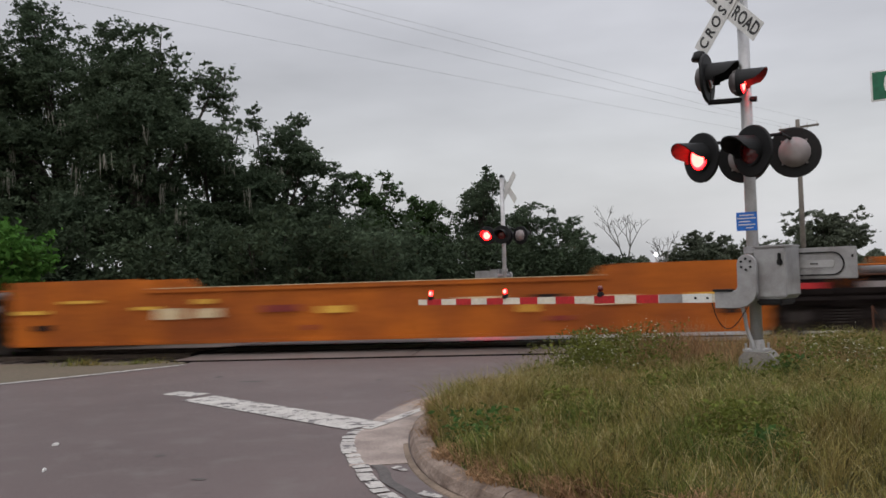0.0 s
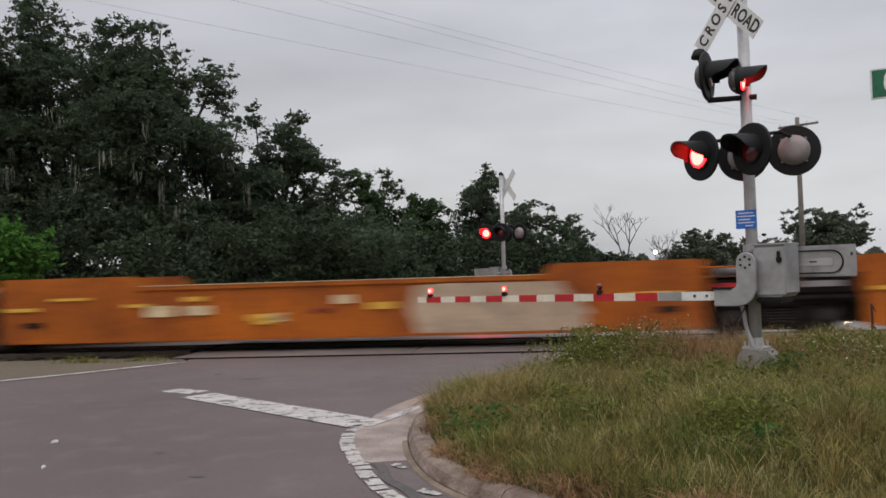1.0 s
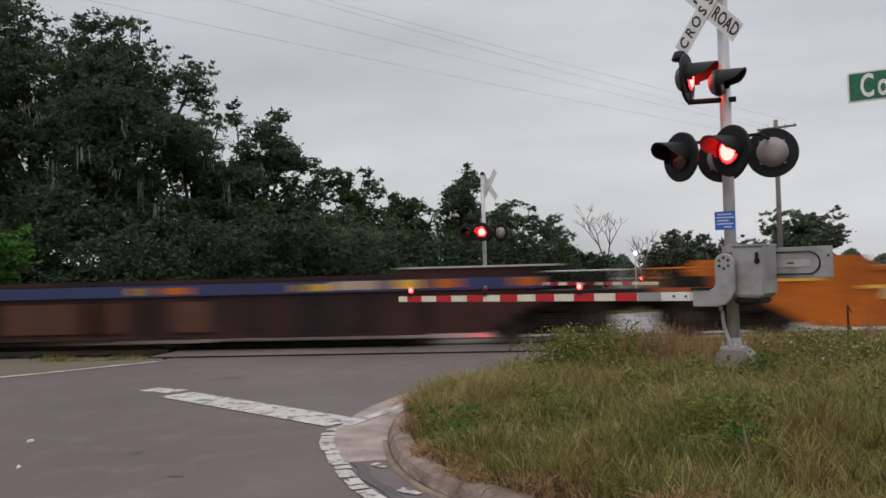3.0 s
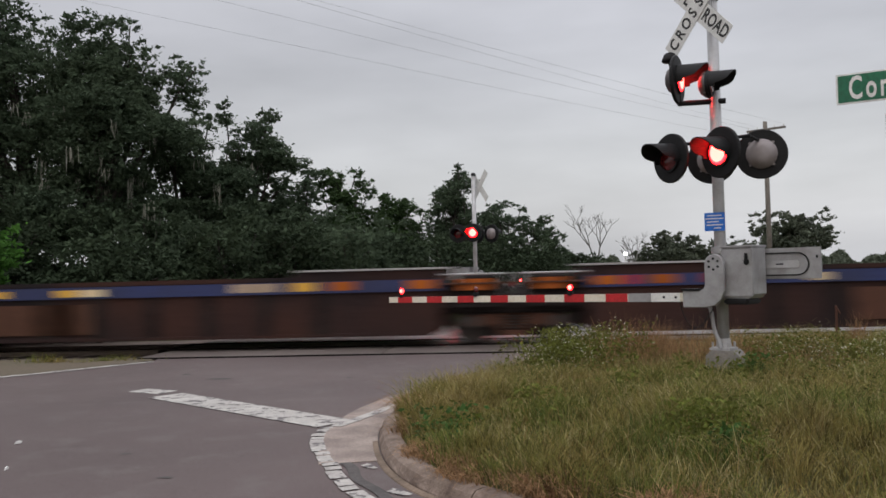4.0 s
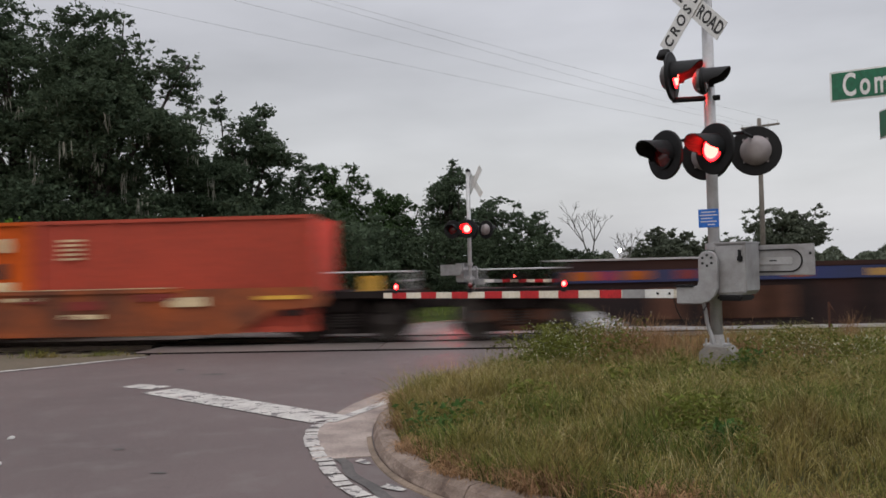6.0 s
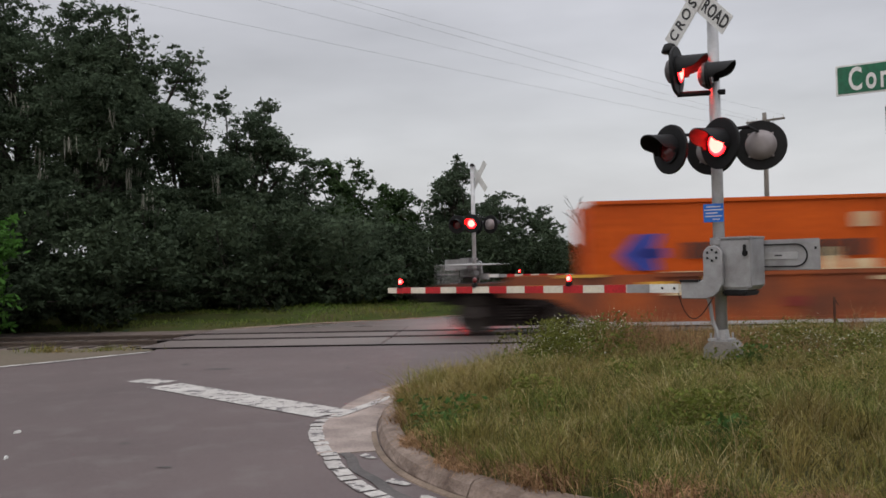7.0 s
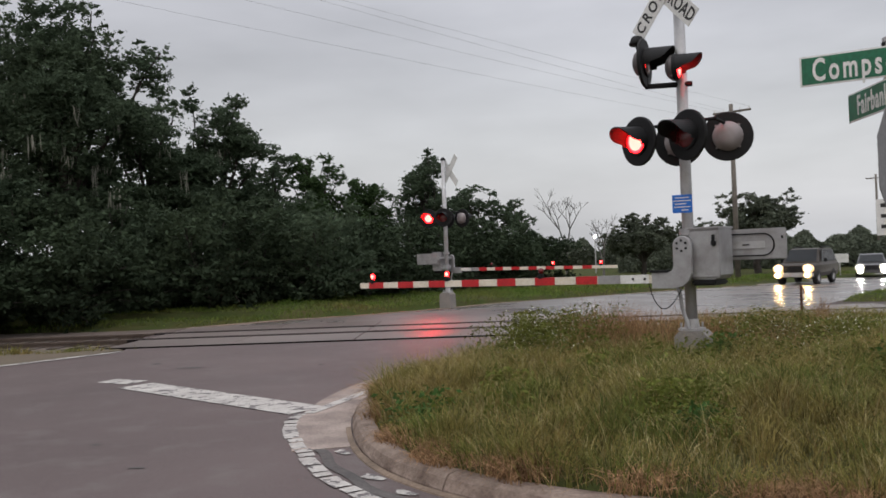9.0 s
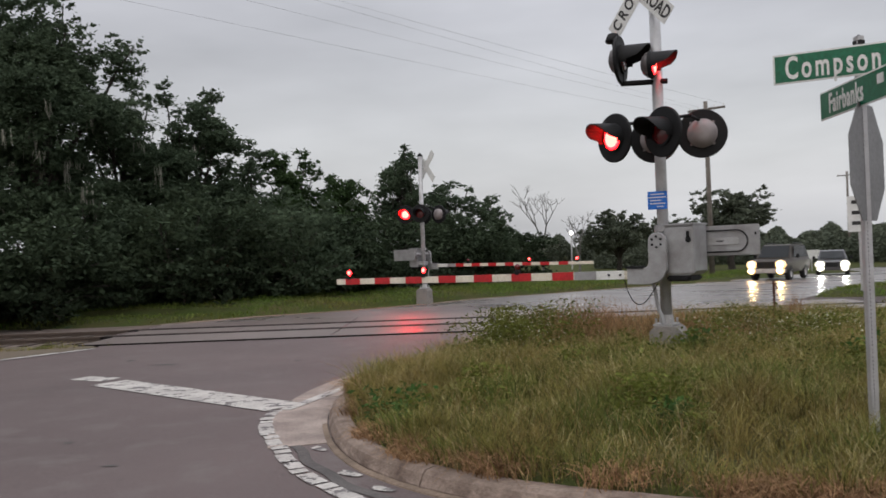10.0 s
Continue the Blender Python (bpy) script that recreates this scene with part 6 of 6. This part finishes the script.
def grass_patch(name, pts, mat, lo, hi, width, lean, rng, label, category="grass", segs=2, out=None, droop=0.35, floor_z=-9.0):
    """Bent tapering blades at the given places; out gives each blade's way of leaning."""
    n = len(pts)
    z = np.maximum(ground_height(pts[:, 0], pts[:, 1]) - 0.02, floor_z)
    h = rng.uniform(lo, hi, n) * (0.78 + 0.25 * np.sin(pts[:, 0] * 1.3 + 2) * np.sin(pts[:, 1] * 1.7) + 0.27 * np.sin(pts[:, 0] * 4.1 + 1.3 * pts[:, 1]) * np.sin(pts[:, 1] * 5.3 - pts[:, 0]))
    a = rng.uniform(0, 2 * math.pi, n)
    b = rng.uniform(0, 2 * math.pi, n) if out is None else out + rng.normal(size=n) * 0.5
    w = width * rng.uniform(0.6, 1.4, n)
    side = np.stack([np.cos(a) * w, np.sin(a) * w, np.zeros(n)], 1)
    bend = h * lean * rng.uniform(0.15, 1, n)
    way = np.stack([np.cos(b) * bend, np.sin(b) * bend, np.zeros(n)], 1)
    foot = np.stack([pts[:, 0], pts[:, 1], z], 1)
    rows = []
    for k in range(segs + 1):
        s = k / segs
        c = foot + way * s ** 1.8
        c[:, 2] += h * (s - droop * lean * s ** 3 * rng.uniform(0.6, 1.2, n))
        taper = 1 - 0.88 * s ** 1.5
        rows += [c - side * taper, c + side * taper]
    v = np.stack(rows, 1).reshape(-1, 3)
    i = np.arange(n)[:, None] * (2 * segs + 2)
    f = np.concatenate([i + [2 * k, 2 * k + 1, 2 * k + 3, 2 * k + 2] for k in range(segs)])
    return tagged(raw_mesh(name, v, f, mat), label, category, kind="stuff")


def mops(n, x0, x1, y0, y1, per, radius, rng, keep):
    """Places of blades in tussocks, with the way each blade falls outwards."""
    c = scatter(n, x0, x1, y0, y1, rng, keep)
    d = rng.normal(size=(len(c), per, 2)) * radius * rng.uniform(0.6, 1.5, (len(c), 1, 1))
    return (c[:, None, :] + d).reshape(-1, 2), np.arctan2(d[..., 1], d[..., 0]).ravel()


def scatter(n, x0, x1, y0, y1, rng, keep):
    p = np.stack([rng.uniform(x0, x1, n), rng.uniform(y0, y1, n)], 1)
    return p[keep(p)]


def off_road(p, margin):
    return ~inside_many(p[:, 0], p[:, 1], PAVED) & (edge_distance(p[:, 0], p[:, 1], PAVED) > margin)


def corner(p, margin=0.14):
    off = np.abs(p[:, 1] - (TRACK_Y + TRACK_SLOPE * p[:, 0]))
    return off_road(p, margin) & (p[:, 1] < 16.0) & (p[:, 0] > -1.2) & (off > 2.2) & (np.arctan2(p[:, 0], p[:, 1]) < radians(38))


rng = np.random.default_rng(5)
for n, y0, y1 in ((3600, 3.6, 9.0), (2200, 9.0, 16.0)):
    pts, out = mops(n, -1.2, 10, y0, y1, 30, 0.085, rng, lambda p: corner(p, 0.26))
    ok = corner(pts)
    grass_patch("long_grass", pts[ok], M["grass"], 0.16, 0.47, 0.0034, 0.95, rng, "rough green grass in soft tussocks on the corner", segs=3, out=out[ok])
pts = scatter(70000, -1.2, 11, 3.6, 16, rng, lambda p: corner(p, 0.2))
grass_patch("short_grass", pts, M["grass"], 0.07, 0.2, 0.005, 1.1, rng, "short green grass under the tussocks")
pts, out = mops(900, -1.2, 9, 3.6, 14, 34, 0.05, rng, lambda p: corner(p, 0.3) & (np.sin(p[:, 0] * 2.3 + 1) * np.sin(p[:, 1] * 2.9) > 0.35))
ok = corner(pts)
grass_patch("long_grass", pts[ok], M["grass_deep"], 0.14, 0.34, 0.006, 0.8, rng, "deep green broad-bladed grass tufts", segs=3, out=out[ok])
pts, out = mops(7000, -1.2, 10, 3.6, 16, 6, 0.06, rng, lambda p: corner(p, 0.26))
ok = corner(pts)
grass_patch("grass_stems", pts[ok], M["grass_pale"], 0.24, 0.6, 0.0021, 0.9, rng, "pale bent seed stems among the green grass", segs=3, out=out[ok], droop=0.5)
pts = scatter(42000, -1.2, 11, 3.6, 16, rng, lambda p: corner(p, 0.18))
grass_patch("dry_grass", pts, M["dry_grass"], 0.16, 0.5, 0.0024, 1.1, rng, "dry straw-coloured grass among the green")
edge = scatter(900000, -1.2, 5, 3.0, 9, rng, lambda p: off_road(p, 0.07) & (edge_distance(p[:, 0], p[:, 1], PAVED) < 0.8))
away = edge_distance(edge[:, 0], edge[:, 1], PAVED)
patchy = np.sin(edge[:, 0] * 2.9 + edge[:, 1] * 1.7) + 0.8 * np.sin(edge[:, 0] * 6.7 - edge[:, 1] * 5.1) + rng.normal(size=len(edge)) * 0.6
edge = edge[(patchy > -0.5) & (away < 0.34 + 0.2 * patchy) & (away > 0.2 - 0.1 * patchy) & (rng.uniform(size=len(edge)) < 0.4)]
grass_patch("dry_grass", edge, M["straw"], 0.12, 0.3, 0.0036, 1.8, rng, "flattened tangled brown straw along the kerb", segs=3, droop=0.45, floor_z=0.1)


def weeds(label, spots, lo, hi, leaf, bloom, seed, mat):
    """Leafy stems: spots are (x, y, spread x, spread y, stems)."""
    rng = np.random.default_rng(seed)
    v = []
    for cx, cy, sx, sy, n in spots:
        c = np.stack([cx + rng.normal(size=n) * sx, cy + rng.normal(size=n) * sy], 1)
        c = c[corner(c, 0.25)]
        for x, y in c:
            z, hh, m = float(ground_height(x, y)), rng.uniform(lo, hi), 70
            k = rng.uniform(0.03, 1, m)
            v.append(np.stack([x + rng.normal(size=m) * 0.07, y + rng.normal(size=m) * 0.07, z + k * hh], 1))
    v = np.concatenate(v)
    t = thing("weeds", label, "weeds", kind="stuff")
    leaf_cloud("leaves", v, mat, t, leaf, rng)
    if bloom:
        leaf_cloud("flowers", v[::bloom] + [0, 0, 0.04], M["flower"], t, 0.011, rng, "tiny pale flowers")


weeds("leafy weeds with tiny pale flowers", [(1.35, 10.3, 0.3, 0.4, 130), (0.9, 9.9, 0.22, 0.25, 30), (4.4, 9.2, 0.8, 0.5, 40)], 0.28, 0.62, 0.024, 8, 8, M["weed"])
weeds("short weeds with tiny pale flowers", [(5.0, 11.0, 1.1, 0.5, 150)], 0.12, 0.32, 0.022, 6, 18, M["weed"])
weeds("low broad-leaved weeds among the grass", [(2.9, 8.9, 0.12, 0.1, 8), (1.7, 5.9, 0.15, 0.15, 14), (0.4, 7.2, 0.3, 0.4, 8), (3.3, 7.2, 0.7, 0.6, 12), (1.6, 7.9, 0.6, 0.4, 8), (4.6, 7.0, 0.6, 0.4, 10)], 0.15, 0.42, 0.026, 0, 9, M["weed"])
weeds("dark green broad-leaved weeds beside the signal", [(2.95, 8.75, 0.06, 0.06, 4), (1.75, 5.75, 0.06, 0.06, 3), (-0.3, 6.75, 0.12, 0.12, 3), (4.2, 7.9, 0.15, 0.15, 3)], 0.2, 0.36, 0.03, 0, 29, M["weed_dark"])
pts = np.stack([2.1 + 0.45 * rng.normal(size=2600), 10.35 + 0.35 * rng.normal(size=2600)], 1)
pts = np.concatenate([pts, np.stack([5.5 + 0.06 * rng.normal(size=160), 12.0 + 0.06 * rng.normal(size=160)], 1), np.stack([3.6 + 0.7 * rng.normal(size=1500), 10.3 + 0.4 * rng.normal(size=1500)], 1)])
grass_patch("dry_grass", pts[corner(pts)], M["straw"], 0.3, 0.72, 0.003, 0.5, rng, "tall reddish brown dry grass by the signal")
pts = np.stack([-7.75 + 0.5 * rng.normal(size=900), 15.9 + 0.13 * rng.normal(size=900)], 1)
grass_patch("grass_tuft", pts, M["grass"], 0.26, 0.42, 0.009, 0.7, rng, "tuft of green grass on the bare soil")
pts = scatter(120000, -24, 26, 20.5, 36, rng, lambda p: off_road(p, 0.1) & (p[:, 1] - (TRACK_Y + TRACK_SLOPE * p[:, 0]) > 3.8))
grass_patch("verge_grass", pts, M["verge_blades"], 0.07, 0.22, 0.014, 0.8, rng, "green grass on the far verge", segs=1)


pts = scatter(40000, 2, 34, 30, 62, rng, lambda p: off_road(p, 0.1) & (edge_distance(p[:, 0], p[:, 1], PAVED) < 5))
grass_patch("verge_grass", pts, M["verge_blades"], 0.1, 0.3, 0.025, 0.8, rng, "green grass along the far road", segs=1)


def litter(x, y, size, turn):
    bm = bmesh.new()
    extrude_outline(bm, [(-size, 0.0), (size * 0.8, 0.004), (size, 0.02), (size * 0.2, 0.03), (-size * 0.7, 0.02)], size * 0.8)
    ob = tagged(mesh_object("paper_litter", bm, M["sign_white"]), "small scrap of white paper on the asphalt", "litter")
    ob.matrix_basis = pose(x, y, 0.002, 0, 0, turn)


def tar_spot(x, y, w, d, seed):
    rnd = random.Random(seed)
    ring = [(x + w * math.cos(k * 0.628) * rnd.uniform(0.7, 1.2), y + d * math.sin(k * 0.628) * rnd.uniform(0.6, 1.2)) for k in range(10)]
    tagged(poly_sheet("tar_spot", ring, M["tar"], 0.005), "dark tar spot on the asphalt", "tar spot", kind="structure")


for k, (x, y, w, d) in enumerate(((-3.95, 12.6, 0.2, 0.1), (-4.7, 13.3, 0.08, 0.1), (-3.1, 7.2, 0.05, 0.04), (-2.4, 6.3, 0.07, 0.03), (-1.9, 12.4, 0.06, 0.07))):
    tar_spot(x, y, w, d, k)


litter(-4.37, 7.73, 0.035, 20)
litter(-3.85, 6.65, 0.018, 70)


# ---- movement ----
def motions():
    along = Vector((1, TRACK_SLOPE, 0)).normalized()
    for ob in TRAIN:
        rows = []
        for t in (0.0, 1 / 30, 2 / 30, 0.1, 0.5, 1.0, 2.0, 3.0, 4.0, 5.0, 6.0, 7.0, 8.0, 9.0, 9.5, 9.9, 10 - 1 / 30, 10.0):
            p = Vector((0, TRACK_Y, 0)) + along * SPEED * t
            rows.append((t, pose(p.x, p.y, 0.03, 0, 0, TRACK_ANGLE)))
        walk(ob, rows)
    rows = []
    for t, x, y in ((0.0, 55.0, 77.5), (4.0, 42.0, 67.5), (7.0, 32.0, 58.6), (8.0, 29.0, 55.0), (9.0, 26.6, 51.7), (10.0, 24.3, 48.5)):
        rows.append((t, pose(x + 1.3, y + 1.9, fall(x, y), 0, 0, -27)))
    walk(car, rows)
    # flashing: each drum shows its lit side for half of a 1.08 s period
    period, first = 1.0825, 0.33
    for ob, (x, y, z), phase in DRUMS:
        rows, turn = [(0.0, pose(x, y, z, 0, 0, 0 if phase == 0 else 180))], (0 if phase == 0 else 180)
        t = first
        while t < 10.0:
            for k in range(4):
                rows.append((t + k / 30, pose(x, y, z, 0, 0, turn + 60 * k)))
            turn += 180
            t += period / 2
        rows.append((10.0, rows[-1][1])) if rows[-1][0] < 9.97 else None
        walk(ob, [r for r in rows if r[0] <= 10.0])


motions()
